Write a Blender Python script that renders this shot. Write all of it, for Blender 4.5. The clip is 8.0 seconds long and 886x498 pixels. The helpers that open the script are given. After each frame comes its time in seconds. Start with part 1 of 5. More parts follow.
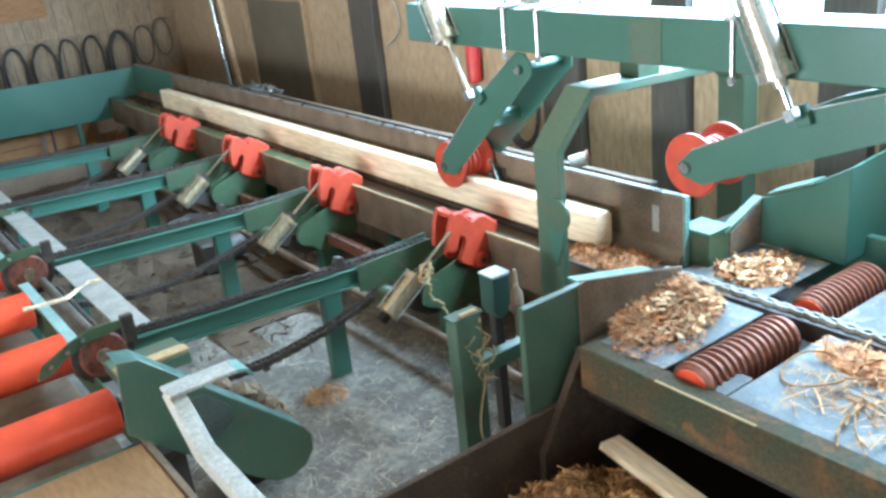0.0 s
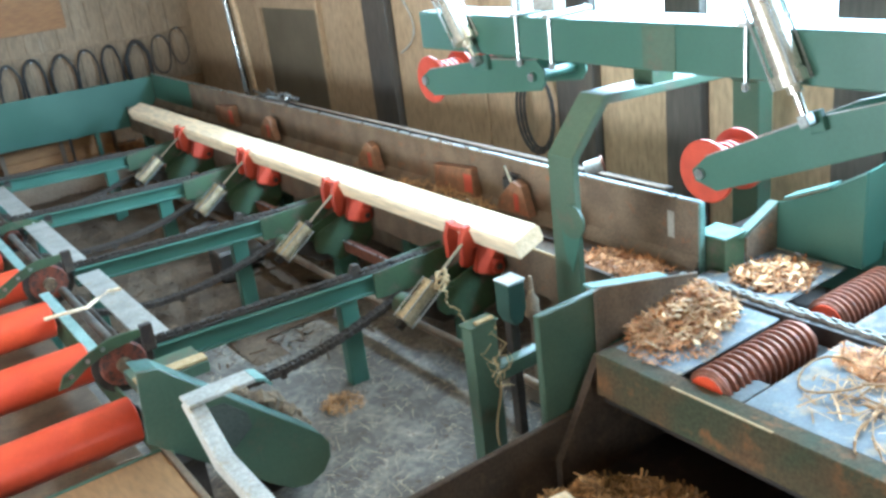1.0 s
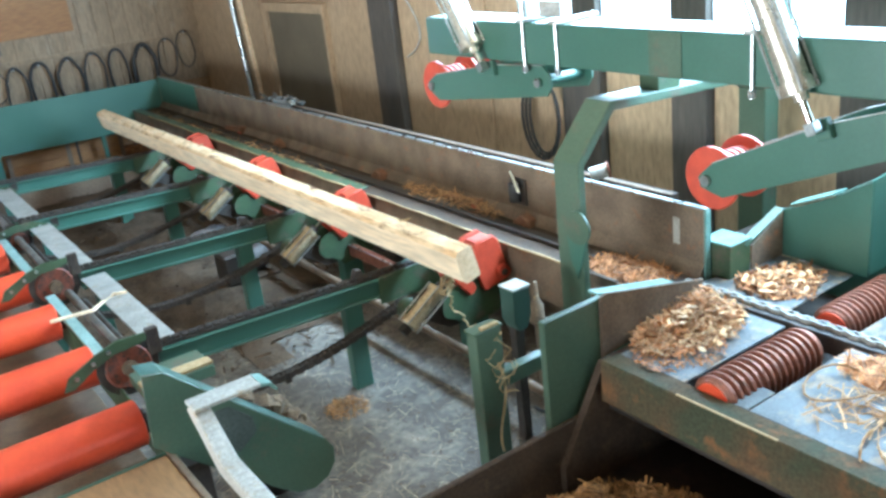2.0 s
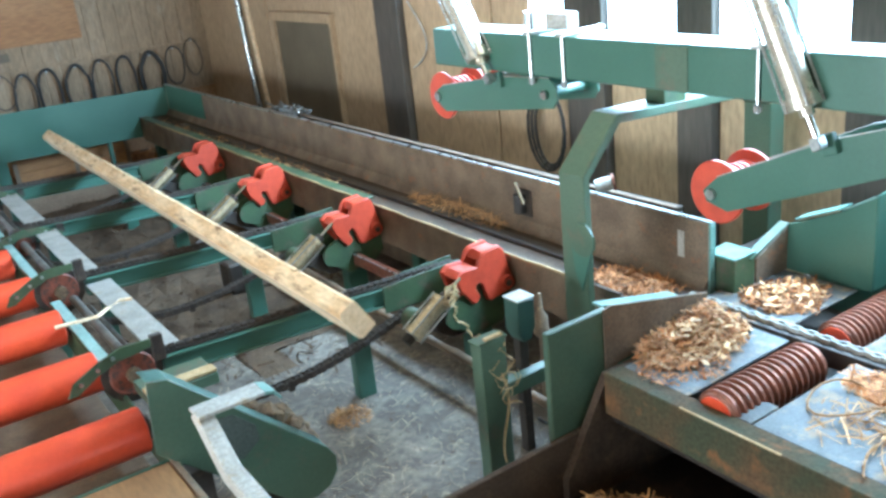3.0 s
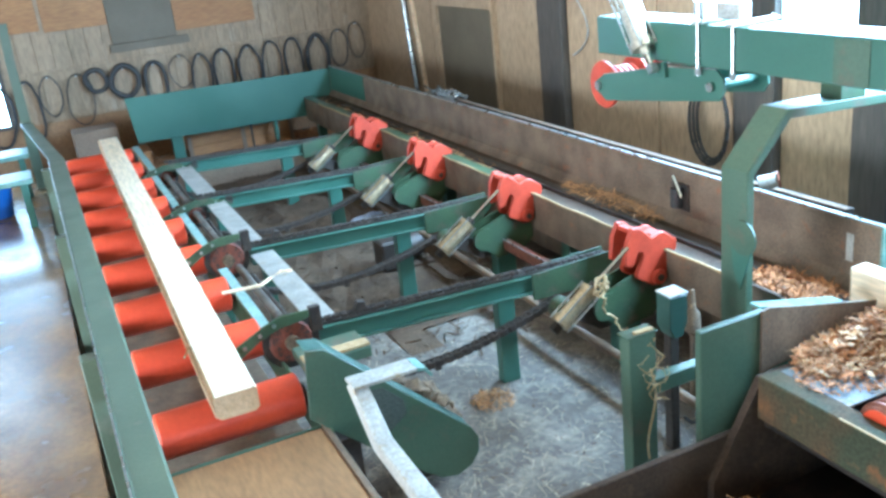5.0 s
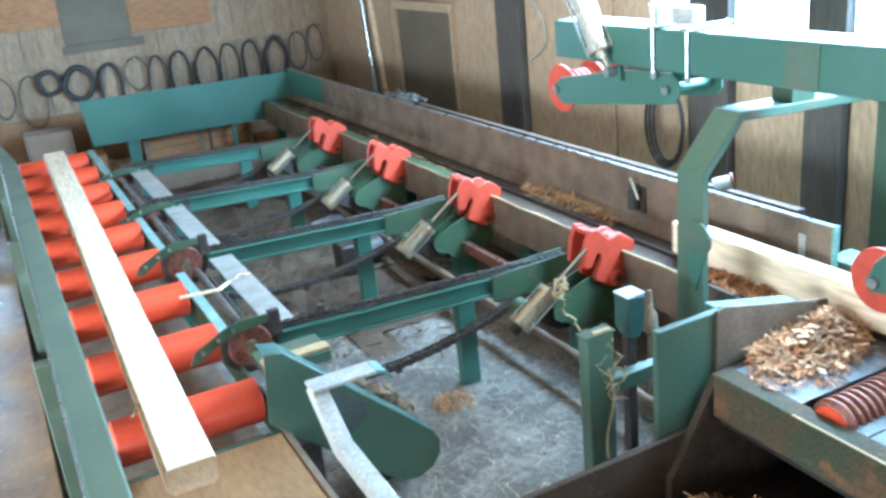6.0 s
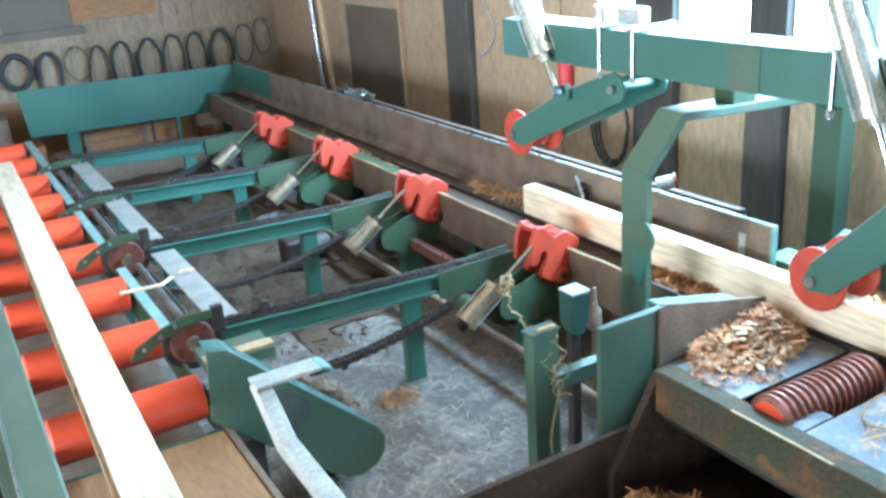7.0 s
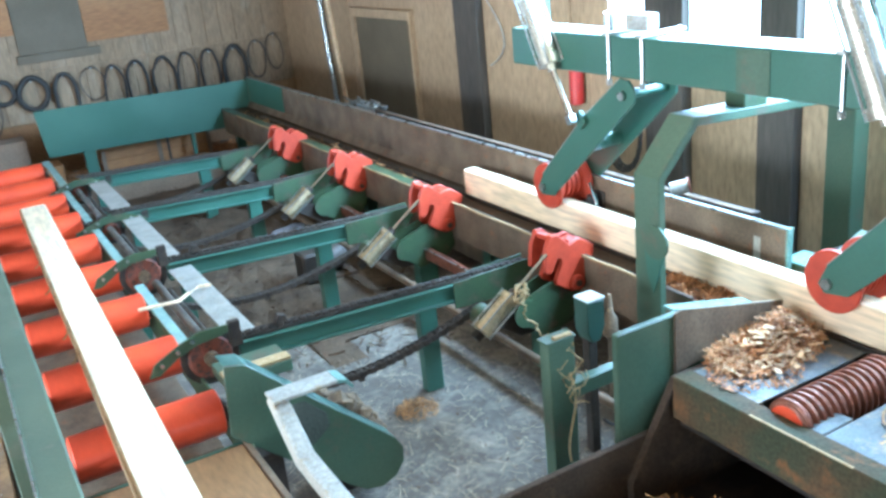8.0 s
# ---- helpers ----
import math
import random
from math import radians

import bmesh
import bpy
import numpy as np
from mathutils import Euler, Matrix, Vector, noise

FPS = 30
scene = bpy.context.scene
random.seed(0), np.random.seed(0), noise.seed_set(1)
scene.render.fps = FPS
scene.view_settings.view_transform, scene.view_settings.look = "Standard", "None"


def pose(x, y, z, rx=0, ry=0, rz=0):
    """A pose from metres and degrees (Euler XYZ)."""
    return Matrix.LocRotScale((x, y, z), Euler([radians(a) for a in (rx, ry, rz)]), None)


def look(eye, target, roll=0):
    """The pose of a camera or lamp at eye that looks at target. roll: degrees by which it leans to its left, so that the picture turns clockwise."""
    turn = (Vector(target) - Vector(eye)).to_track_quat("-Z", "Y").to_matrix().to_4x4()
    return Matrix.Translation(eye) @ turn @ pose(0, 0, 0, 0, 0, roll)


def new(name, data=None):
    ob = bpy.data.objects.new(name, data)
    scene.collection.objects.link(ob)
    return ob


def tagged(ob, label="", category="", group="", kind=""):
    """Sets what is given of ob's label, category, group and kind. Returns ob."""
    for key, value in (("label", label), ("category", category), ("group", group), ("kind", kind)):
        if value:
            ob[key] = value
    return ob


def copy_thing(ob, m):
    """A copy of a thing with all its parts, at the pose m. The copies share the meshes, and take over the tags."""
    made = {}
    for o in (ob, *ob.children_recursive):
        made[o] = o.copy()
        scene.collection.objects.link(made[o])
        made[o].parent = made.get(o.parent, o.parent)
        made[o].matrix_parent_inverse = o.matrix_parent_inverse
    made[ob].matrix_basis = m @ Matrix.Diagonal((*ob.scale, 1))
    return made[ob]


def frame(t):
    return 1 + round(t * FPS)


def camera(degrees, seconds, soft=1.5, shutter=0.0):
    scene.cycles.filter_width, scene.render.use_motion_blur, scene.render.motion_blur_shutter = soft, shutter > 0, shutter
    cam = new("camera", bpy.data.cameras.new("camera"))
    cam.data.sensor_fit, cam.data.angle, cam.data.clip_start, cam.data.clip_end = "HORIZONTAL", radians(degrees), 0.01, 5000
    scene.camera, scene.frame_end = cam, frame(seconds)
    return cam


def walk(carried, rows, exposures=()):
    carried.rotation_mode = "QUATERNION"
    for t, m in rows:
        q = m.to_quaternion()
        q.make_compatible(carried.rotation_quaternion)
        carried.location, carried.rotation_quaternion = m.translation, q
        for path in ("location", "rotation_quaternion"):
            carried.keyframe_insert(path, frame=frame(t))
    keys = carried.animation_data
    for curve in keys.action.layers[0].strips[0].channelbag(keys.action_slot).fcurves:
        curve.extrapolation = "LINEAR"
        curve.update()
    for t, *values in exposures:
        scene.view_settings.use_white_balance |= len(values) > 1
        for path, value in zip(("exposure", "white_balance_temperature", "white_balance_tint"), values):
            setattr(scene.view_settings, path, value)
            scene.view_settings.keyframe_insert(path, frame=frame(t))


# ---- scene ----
cam = camera(52.89, 8.0, soft=2.9, shutter=0.5)
walk(cam, [
    (0.0, pose(0.077, 0.032, 2.680, 68.36, 5.77, -36.95)),
    (0.5, pose(0.080, 0.020, 2.717, 68.17, 6.23, -36.61)),
    (1.0, pose(0.075, 0.017, 2.707, 68.70, 6.55, -36.13)),
    (1.5, pose(0.071, 0.018, 2.718, 68.84, 6.74, -35.87)),
    (1.7, pose(0.071, 0.018, 2.718, 68.87, 6.62, -35.82)),
    (2.8, pose(0.062, 0.015, 2.726, 69.38, 5.79, -35.42)),
    (3.0, pose(0.058, 0.014, 2.726, 69.66, 5.81, -35.31)),
    (3.2, pose(0.045, 0.014, 2.738, 69.81, 5.95, -34.80)),
    (3.5, pose(0.019, 0.014, 2.760, 70.89, 7.30, -30.92)),
    (3.8, pose(-0.008, 0.015, 2.750, 70.02, 5.85, -28.18)),
    (4.0, pose(-0.019, 0.015, 2.744, 69.87, 5.88, -26.85)),
    (4.2, pose(-0.019, 0.013, 2.744, 69.80, 5.50, -25.88)),
    (5.3, pose(0.001, 0.002, 2.745, 69.80, 6.13, -25.42)),
    (5.5, pose(0.000, 0.000, 2.745, 69.78, 5.97, -25.97)),
    (6.0, pose(-0.000, -0.007, 2.743, 69.75, 5.51, -27.98)),
    (6.5, pose(0.007, -0.010, 2.747, 69.86, 5.15, -29.43)),
    (7.0, pose(0.005, -0.004, 2.737, 69.31, 3.95, -31.03)),
    (7.5, pose(0.008, -0.025, 2.744, 69.66, 4.80, -31.13)),
    (8.0, pose(0.018, -0.023, 2.748, 69.93, 5.56, -30.44)),
], exposures=[(0.0, 1.58, 5050, 0), (3.0, 1.56, 5000, 0), (4.0, 1.66, 4900, 0), (5.5, 1.82, 4600, 0), (8.0, 1.70, 4680, 0)])

FLOOR = -0.28          # shop floor; the deck's channel tops lie at 0.46

# ---- light ----
SUN_EL, SUN_AZ = radians(28.8), radians(16.7)   # sun comes through the left-hand openings, slightly from behind
sun_dir = Vector((math.cos(SUN_EL) * math.cos(SUN_AZ), math.cos(SUN_EL) * math.sin(SUN_AZ), -math.sin(SUN_EL)))
world = bpy.data.worlds.new("sky")
scene.world = world
world.use_nodes = True
wn = world.node_tree.nodes
sky = wn.new("ShaderNodeTexSky")
sky.sky_type, sky.sun_disc = "NISHITA", False
sky.sun_elevation, sky.sun_rotation = SUN_EL, -math.pi / 2 - SUN_AZ
world.node_tree.links.new(sky.outputs[0], wn["Background"].inputs[0])
wn["Background"].inputs[1].default_value = 0.15


def lamp(name, kind, m, energy, color, size=(1, 1), angle=0.5):
    data = bpy.data.lights.new(name, kind)
    data.energy, data.color = energy, color
    if kind == "AREA":
        data.shape, data.size, data.size_y = "RECTANGLE", size[0], size[1]
    if kind == "SUN":
        data.angle = radians(angle)
    ob = new(name, data)
    ob.matrix_world = m
    return ob


lamp("sun", "SUN", look((-20, -6, 12), Vector((-20, -6, 12)) + sun_dir), 5.0, (1.0, 0.97, 0.92))
lamp("window_light", "AREA", look((5.3, 4.2, 2.95), (0.0, 4.5, 2.3)), 520, (0.68, 0.86, 1.0), (6.7, 1.2))
lamp("doorway_light", "AREA", look((-5.85, 3.2, 1.1), (1.0, 4.0, 0.4)), 420, (1.0, 0.96, 0.90), (4.4, 2.5))
# weak fill added far behind the camera to lift the faces turned to it
lamp("rear_fill_light", "AREA", look((0.0, -11.8, 1.9), (1.0, 6.0, 0.8)), 75, (1.0, 0.94, 0.85), (6.0, 3.2))


# ---- materials ----
def material(name, base, other=None, rough=0.6, metal=0.0, scale=6.0, fine=60.0, bump=0.15, dirt=None, dirt_at=0.62, stretch=(1, 1, 1), spec=0.5, vary=0.0, grainy=0.2):
    """Two colours mixed by coarse noise, fine grain, a dirt colour in patches, and bump."""
    m = bpy.data.materials.new(name)
    m.use_nodes = True
    n, l = m.node_tree.nodes, m.node_tree.links
    b = n["Principled BSDF"]
    b.inputs["Roughness"].default_value, b.inputs["Metallic"].default_value = rough, metal
    b.inputs["Specular IOR Level"].default_value = spec
    tc, mp = n.new("ShaderNodeTexCoord"), n.new("ShaderNodeMapping")
    mp.inputs["Scale"].default_value = stretch
    l.new(tc.outputs["Object"], mp.inputs["Vector"])
    big, small = n.new("ShaderNodeTexNoise"), n.new("ShaderNodeTexNoise")
    for t, s, d in ((big, scale, 5.0), (small, fine, 3.0)):
        t.inputs["Scale"].default_value, t.inputs["Detail"].default_value = s, d
        l.new(mp.outputs[0], t.inputs["Vector"])
    other = other or tuple(c * 0.7 for c in base)
    mix = n.new("ShaderNodeMix")
    mix.data_type = "RGBA"
    ramp = n.new("ShaderNodeMapRange")
    ramp.inputs[1].default_value, ramp.inputs[2].default_value = 0.36, 0.66
    l.new(big.outputs[0], ramp.inputs[0])
    l.new(ramp.outputs[0], mix.inputs[0])
    mix.inputs[6].default_value, mix.inputs[7].default_value = (*base, 1), (*other, 1)
    out = mix.outputs[2]
    grain = n.new("ShaderNodeMix")
    grain.data_type, grain.blend_type = "RGBA", "MULTIPLY"
    gr = n.new("ShaderNodeMapRange")
    gr.inputs[1].default_value, gr.inputs[2].default_value, gr.inputs[3].default_value, gr.inputs[4].default_value = 0.3, 0.7, 1 - 1.3 * grainy, 1 + 0.7 * grainy
    l.new(small.outputs[0], gr.inputs[0])
    grain.inputs[0].default_value = 1.0
    l.new(out, grain.inputs[6])
    l.new(gr.outputs[0], grain.inputs[7])
    out = grain.outputs[2]
    if dirt:
        dn = n.new("ShaderNodeTexNoise")
        dn.inputs["Scale"].default_value, dn.inputs["Detail"].default_value, dn.inputs["Roughness"].default_value = scale * 1.7, 8.0, 0.7
        l.new(mp.outputs[0], dn.inputs["Vector"])
        dr = n.new("ShaderNodeMapRange")
        dr.inputs[1].default_value, dr.inputs[2].default_value = dirt_at - 0.06, dirt_at + 0.06
        l.new(dn.outputs[0], dr.inputs[0])
        dm = n.new("ShaderNodeMix")
        dm.data_type = "RGBA"
        l.new(dr.outputs[0], dm.inputs[0])
        l.new(out, dm.inputs[6])
        dm.inputs[7].default_value = (*dirt, 1)
        out = dm.outputs[2]
    if vary:
        info, vm, vr = n.new("ShaderNodeNewGeometry"), n.new("ShaderNodeMix"), n.new("ShaderNodeMapRange")
        vr.inputs[3].default_value, vr.inputs[4].default_value = 1 - vary, 1 + vary
        vm.data_type, vm.blend_type = "RGBA", "MULTIPLY"
        l.new(info.outputs["Random Per Island"], vr.inputs[0])
        vm.inputs[0].default_value = 1.0
        l.new(out, vm.inputs[6])
        l.new(vr.outputs[0], vm.inputs[7])
        out = vm.outputs[2]
    l.new(out, b.inputs["Base Color"])
    rr = n.new("ShaderNodeMapRange")
    rr.inputs[3].default_value, rr.inputs[4].default_value = max(rough - 0.12, 0.05), min(rough + 0.15, 1)
    l.new(big.outputs[0], rr.inputs[0])
    l.new(rr.outputs[0], b.inputs["Roughness"])
    bp = n.new("ShaderNodeBump")
    bp.inputs["Strength"].default_value, bp.inputs["Distance"].default_value = bump, 0.01
    l.new(small.outputs[0], bp.inputs["Height"])
    l.new(bp.outputs[0], b.inputs["Normal"])
    return m


GREEN = material("green_paint", (0.044, 0.100, 0.070), (0.055, 0.118, 0.084), 0.36, 0.0, 1.6, 60, 0.04, (0.085, 0.10, 0.072), 0.70, grainy=0.05)
GREEN_DUSTY = material("green_paint_dusty", (0.056, 0.090, 0.056), (0.072, 0.104, 0.064), 0.45, 0.0, 2.2, 60, 0.06, (0.095, 0.085, 0.055), 0.62, grainy=0.10)
FENCE_GREEN = material("faded_green_paint", (0.098, 0.118, 0.075), (0.080, 0.100, 0.064), 0.42, 0.0, 2.5, 60, 0.06, (0.13, 0.125, 0.09), 0.64, grainy=0.08)
WHEEL_RUST = material("dark_rust_wheel", (0.26, 0.072, 0.036), (0.15, 0.048, 0.028), 0.65, 0.1, 14, 70, 0.25, (0.05, 0.035, 0.028), 0.56)
GREEN_OLD = material("green_paint_greasy", (0.050, 0.080, 0.034), (0.035, 0.057, 0.026), 0.5, 0.0, 4, 50, 0.10, (0.09, 0.07, 0.045), 0.6, grainy=0.1)
TEAL = material("teal_paint_worn", (0.17, 0.265, 0.225), (0.11, 0.195, 0.16), 0.42, 0.0, 9, 60, 0.1, (0.2, 0.2, 0.17), 0.62)
ORANGE = material("orange_paint", (0.72, 0.085, 0.026), (0.60, 0.062, 0.022), 0.36, 0.0, 4, 40, 0.06, (0.50, 0.12, 0.05), 0.72, grainy=0.05)
RED = material("red_paint", (0.45, 0.052, 0.019), (0.37, 0.040, 0.015), 0.48, 0.0, 14, 80, 0.12, (0.30, 0.035, 0.02), 0.70, grainy=0.08)
RUST = material("rusty_steel", (0.185, 0.128, 0.080), (0.120, 0.082, 0.052), 0.6, 0.15, 5, 60, 0.25, (0.24, 0.10, 0.04), 0.64)
RUST_RED = material("rust_red_roll", (0.27, 0.100, 0.058), (0.18, 0.072, 0.047), 0.45, 0.4, 18, 70, 0.2, (0.12, 0.07, 0.05), 0.62)
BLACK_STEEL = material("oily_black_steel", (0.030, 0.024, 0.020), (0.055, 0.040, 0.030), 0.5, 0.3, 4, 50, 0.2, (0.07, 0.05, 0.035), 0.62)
RUST_BLOCK = material("orange_rusty_block", (0.26, 0.120, 0.055), (0.17, 0.085, 0.045), 0.6, 0.2, 9, 60, 0.25, (0.33, 0.09, 0.03), 0.62)
STRIP = material("pale_teal_strip", (0.30, 0.42, 0.38), (0.22, 0.32, 0.29), 0.4, 0.0, 9, 60, 0.1, (0.28, 0.27, 0.22), 0.62)
SHAFT = material("dull_shaft_steel", (0.20, 0.18, 0.155), (0.13, 0.115, 0.10), 0.5, 0.5, 10, 60, 0.1)
RAILPAINT = material("worn_green_brown_paint", (0.058, 0.062, 0.036), (0.105, 0.062, 0.032), 0.7, 0.0, 3.2, 50, 0.15, (0.17, 0.085, 0.035), 0.59, spec=0.12)
OILY_RUST = material("oily_brown_steel", (0.055, 0.038, 0.026), (0.080, 0.052, 0.034), 0.75, 0.0, 4, 50, 0.2, (0.11, 0.07, 0.04), 0.62, spec=0.2)
VALVE_GREEN = material("dark_green_paint", (0.022, 0.050, 0.036), (0.030, 0.060, 0.042), 0.5, 0.0, 4, 50, 0.06, grainy=0.08)
# dark brown for floor crumbs and for the shade under the decks
DIRT_SHADE = material("sawdust_shade", (0.075, 0.052, 0.035), (0.115, 0.080, 0.052), 0.95, 0.0, 4, 40, 0.4, (0.18, 0.125, 0.08), 0.64, spec=0.1)
MESH = material("dusty_mesh", (0.10, 0.115, 0.095), (0.045, 0.055, 0.045), 0.8, 0.2, 160, 260, 0.5, grainy=0.5)
CAKED = material("caked_sawdust", (0.17, 0.115, 0.065), (0.09, 0.062, 0.038), 0.9, 0.0, 14, 70, 0.6, (0.28, 0.19, 0.10), 0.6)
CARTON = material("brown_cardboard", (0.21, 0.145, 0.095), (0.17, 0.118, 0.078), 0.8, 0.0, 4, 40, 0.05)
CHAIN = material("greasy_chain", (0.034, 0.026, 0.021), (0.070, 0.050, 0.036), 0.6, 0.35, 20, 90, 0.3)
STEEL = material("bare_steel", (0.50, 0.51, 0.50), (0.38, 0.39, 0.38), 0.28, 0.9, 8, 70, 0.08)
PRESS_TUBE = material("press_cylinder_tube", (0.66, 0.62, 0.53), (0.56, 0.51, 0.41), 0.28, 0.8, 10, 60, 0.05)
CYL = material("cylinder_tube", (0.64, 0.52, 0.33), (0.52, 0.41, 0.25), 0.32, 0.75, 10, 60, 0.05)
CHROME = material("chrome_rod", (0.75, 0.74, 0.70), (0.65, 0.64, 0.6), 0.12, 1.0, 8, 60, 0.02)
GALV = material("dusty_galvanised", (0.46, 0.44, 0.40), (0.35, 0.33, 0.29), 0.42, 0.3, 7, 60, 0.1, (0.34, 0.27, 0.17), 0.62)
PLATE = material("worn_table_plate", (0.110, 0.110, 0.107), (0.070, 0.070, 0.067), 0.55, 0.1, 5, 60, 0.12, (0.22, 0.15, 0.09), 0.58)
CONCRETE = material("dusty_concrete", (0.205, 0.172, 0.136), (0.090, 0.075, 0.060), 0.8, 0.0, 2.4, 18, 0.3, (0.085, 0.070, 0.056), 0.55, grainy=0.3)
WALK = material("worn_walkway", (0.28, 0.165, 0.072), (0.150, 0.086, 0.040), 0.22, 0.0, 2.6, 30, 0.03, (0.20, 0.14, 0.08), 0.60, spec=0.5)
PLYWOOD = material("plywood", (0.39, 0.275, 0.165), (0.345, 0.24, 0.142), 0.7, 0.0, 1.4, 30, 0.1, (0.33, 0.25, 0.16), 0.74, (1, 1, 0.3))
PLY_WARM = material("orange_plywood", (0.32, 0.150, 0.046), (0.265, 0.120, 0.038), 0.6, 0.0, 2, 40, 0.08, None, 0.6, (0.2, 1, 1))
PALE_WALL = material("pale_ribbed_sheet", (0.30, 0.21, 0.125), (0.24, 0.165, 0.095), 0.65, 0.0, 1.5, 25, 0.08, (0.33, 0.26, 0.18), 0.64, (1, 1, 0.3))
DARK_WOOD = material("dark_timber", (0.055, 0.046, 0.040), (0.085, 0.070, 0.055), 0.75, 0.0, 3, 30, 0.2, None, 0.6, (1, 1, 0.15))
GREY_DOOR = material("grey_door_paint", (0.135, 0.105, 0.066), (0.115, 0.090, 0.057), 0.65, 0.0, 2, 30, 0.05, grainy=0.05)
LUMBER = material("fresh_sawn_timber", (0.83, 0.66, 0.45), (0.78, 0.58, 0.36), 0.62, 0.0, 5, 40, 0.12, (0.50, 0.31, 0.15), 0.80, (1, 0.12, 1))
WANE = material("wane_with_bark", (0.76, 0.57, 0.35), (0.60, 0.38, 0.19), 0.75, 0.0, 9, 50, 0.3, (0.18, 0.095, 0.045), 0.60, (1, 0.3, 1))
ENDGRAIN = material("end_grain", (0.70, 0.50, 0.30), (0.62, 0.42, 0.24), 0.7, 0.0, 30, 120, 0.1)
PANEL = material("wooden_chute_panel", (0.28, 0.155, 0.068), (0.22, 0.118, 0.05), 0.42, 0.0, 3, 40, 0.08, (0.20, 0.12, 0.06), 0.66, (1, 0.25, 1))
CHIP = material("bark_chips", (0.48, 0.215, 0.075), (0.29, 0.112, 0.036), 0.8, 0.0, 30, 120, 0.2, None, 0.6, vary=0.65)
WASTE = material("damp_bark", (0.34, 0.17, 0.068), (0.20, 0.095, 0.04), 0.85, 0.0, 30, 120, 0.2, None, 0.6, vary=0.6)
PIT_BARK = material("pit_bark", (0.40, 0.215, 0.075), (0.25, 0.125, 0.045), 0.85, 0.0, 30, 120, 0.2, None, 0.6, vary=0.6)
STRAW = material("bark_fibre", (0.50, 0.28, 0.120), (0.38, 0.20, 0.078), 0.75, 0.0, 30, 120, 0.2, None, 0.6, vary=0.35)
HEAP_PALE = material("pale_shreds", (0.70, 0.46, 0.24), (0.55, 0.30, 0.12), 0.75, 0.0, 30, 120, 0.2, None, 0.6, vary=0.4)
DUST = material("floor_litter", (0.50, 0.40, 0.27), (0.33, 0.245, 0.16), 0.85, 0.0, 30, 120, 0.1, None, 0.6, vary=0.45)
RUBBER = material("black_rubber", (0.022, 0.020, 0.019), (0.035, 0.031, 0.028), 0.6, 0.0, 10, 60, 0.1)
STRING = material("hemp_twine", (0.42, 0.30, 0.15), (0.33, 0.22, 0.10), 0.85, 0.0, 40, 160, 0.2)
SKYPANE = bpy.data.materials.new("bright_sky_outside")
SKYPANE.use_nodes = True
_b = SKYPANE.node_tree.nodes["Principled BSDF"]
_b.inputs["Base Color"].default_value = (0.8, 0.85, 0.9, 1)
_b.inputs["Emission Color"].default_value, _b.inputs["Emission Strength"].default_value = (0.74, 0.91, 1.0, 1), 4.5
BAG = material("pale_plastic", (0.55, 0.60, 0.72), (0.40, 0.45, 0.58), 0.4, 0.0, 9, 60, 0.2)
BLUE = material("blue_plastic", (0.03, 0.10, 0.35), (0.025, 0.08, 0.30), 0.4, 0.0, 5, 40, 0.03, grainy=0.03)
RED_PLASTIC = material("red_plastic", (0.45, 0.03, 0.02), (0.38, 0.02, 0.02), 0.4, 0.0, 8, 60, 0.03)


# ---- mesh helpers ----
def box(bm, x0, x1, y0, y1, z0, z1, bevel=0.004, m=None):
    r = bmesh.ops.create_cube(bm, size=1.0)
    vs = r["verts"]
    for v in vs:
        v.co = Vector((x0 if v.co.x < 0 else x1, y0 if v.co.y < 0 else y1, z0 if v.co.z < 0 else z1))
    if bevel:
        es = list({e for v in vs for e in v.link_edges})
        bevel = min(bevel, 0.3 * min(abs(x1 - x0), abs(y1 - y0), abs(z1 - z0)))
        out = bmesh.ops.bevel(bm, geom=es, offset=bevel, segments=1, affect="EDGES")
        vs = list({v for f in out["faces"] for v in f.verts} | {v for v in vs if v.is_valid})
    if m:
        bmesh.ops.transform(bm, matrix=m, verts=vs)
    return bm


def prism(bm, outline, a, b, plane="xz", bevel=0.0):
    """A plate: an outline in the plane, pushed from a to b along the third axis."""
    def at(p, q, h):
        return {"xz": (p, h, q), "yz": (h, p, q), "xy": (p, q, h)}[plane]
    lo = [bm.verts.new(at(p, q, a)) for p, q in outline]
    hi = [bm.verts.new(at(p, q, b)) for p, q in outline]
    k = len(outline)
    fs = [bm.faces.new(lo), bm.faces.new(hi[::-1])] + [bm.faces.new((lo[i], hi[i], hi[(i + 1) % k], lo[(i + 1) % k])) for i in range(k)]
    bmesh.ops.recalc_face_normals(bm, faces=fs)
    if bevel:
        es = list({e for f in fs[:2] for e in f.edges})
        bmesh.ops.bevel(bm, geom=es, offset=bevel, segments=1, affect="EDGES")
    return bm


def rod(bm, p, q, r, seg=12, r2=None):
    p, q = Vector(p), Vector(q)
    d = q - p
    m = Matrix.Translation((p + q) / 2) @ d.to_track_quat("Z", "Y").to_matrix().to_4x4()
    bmesh.ops.create_cone(bm, cap_ends=True, segments=seg, radius1=r, radius2=r if r2 is None else r2, depth=d.length, matrix=m)
    return bm


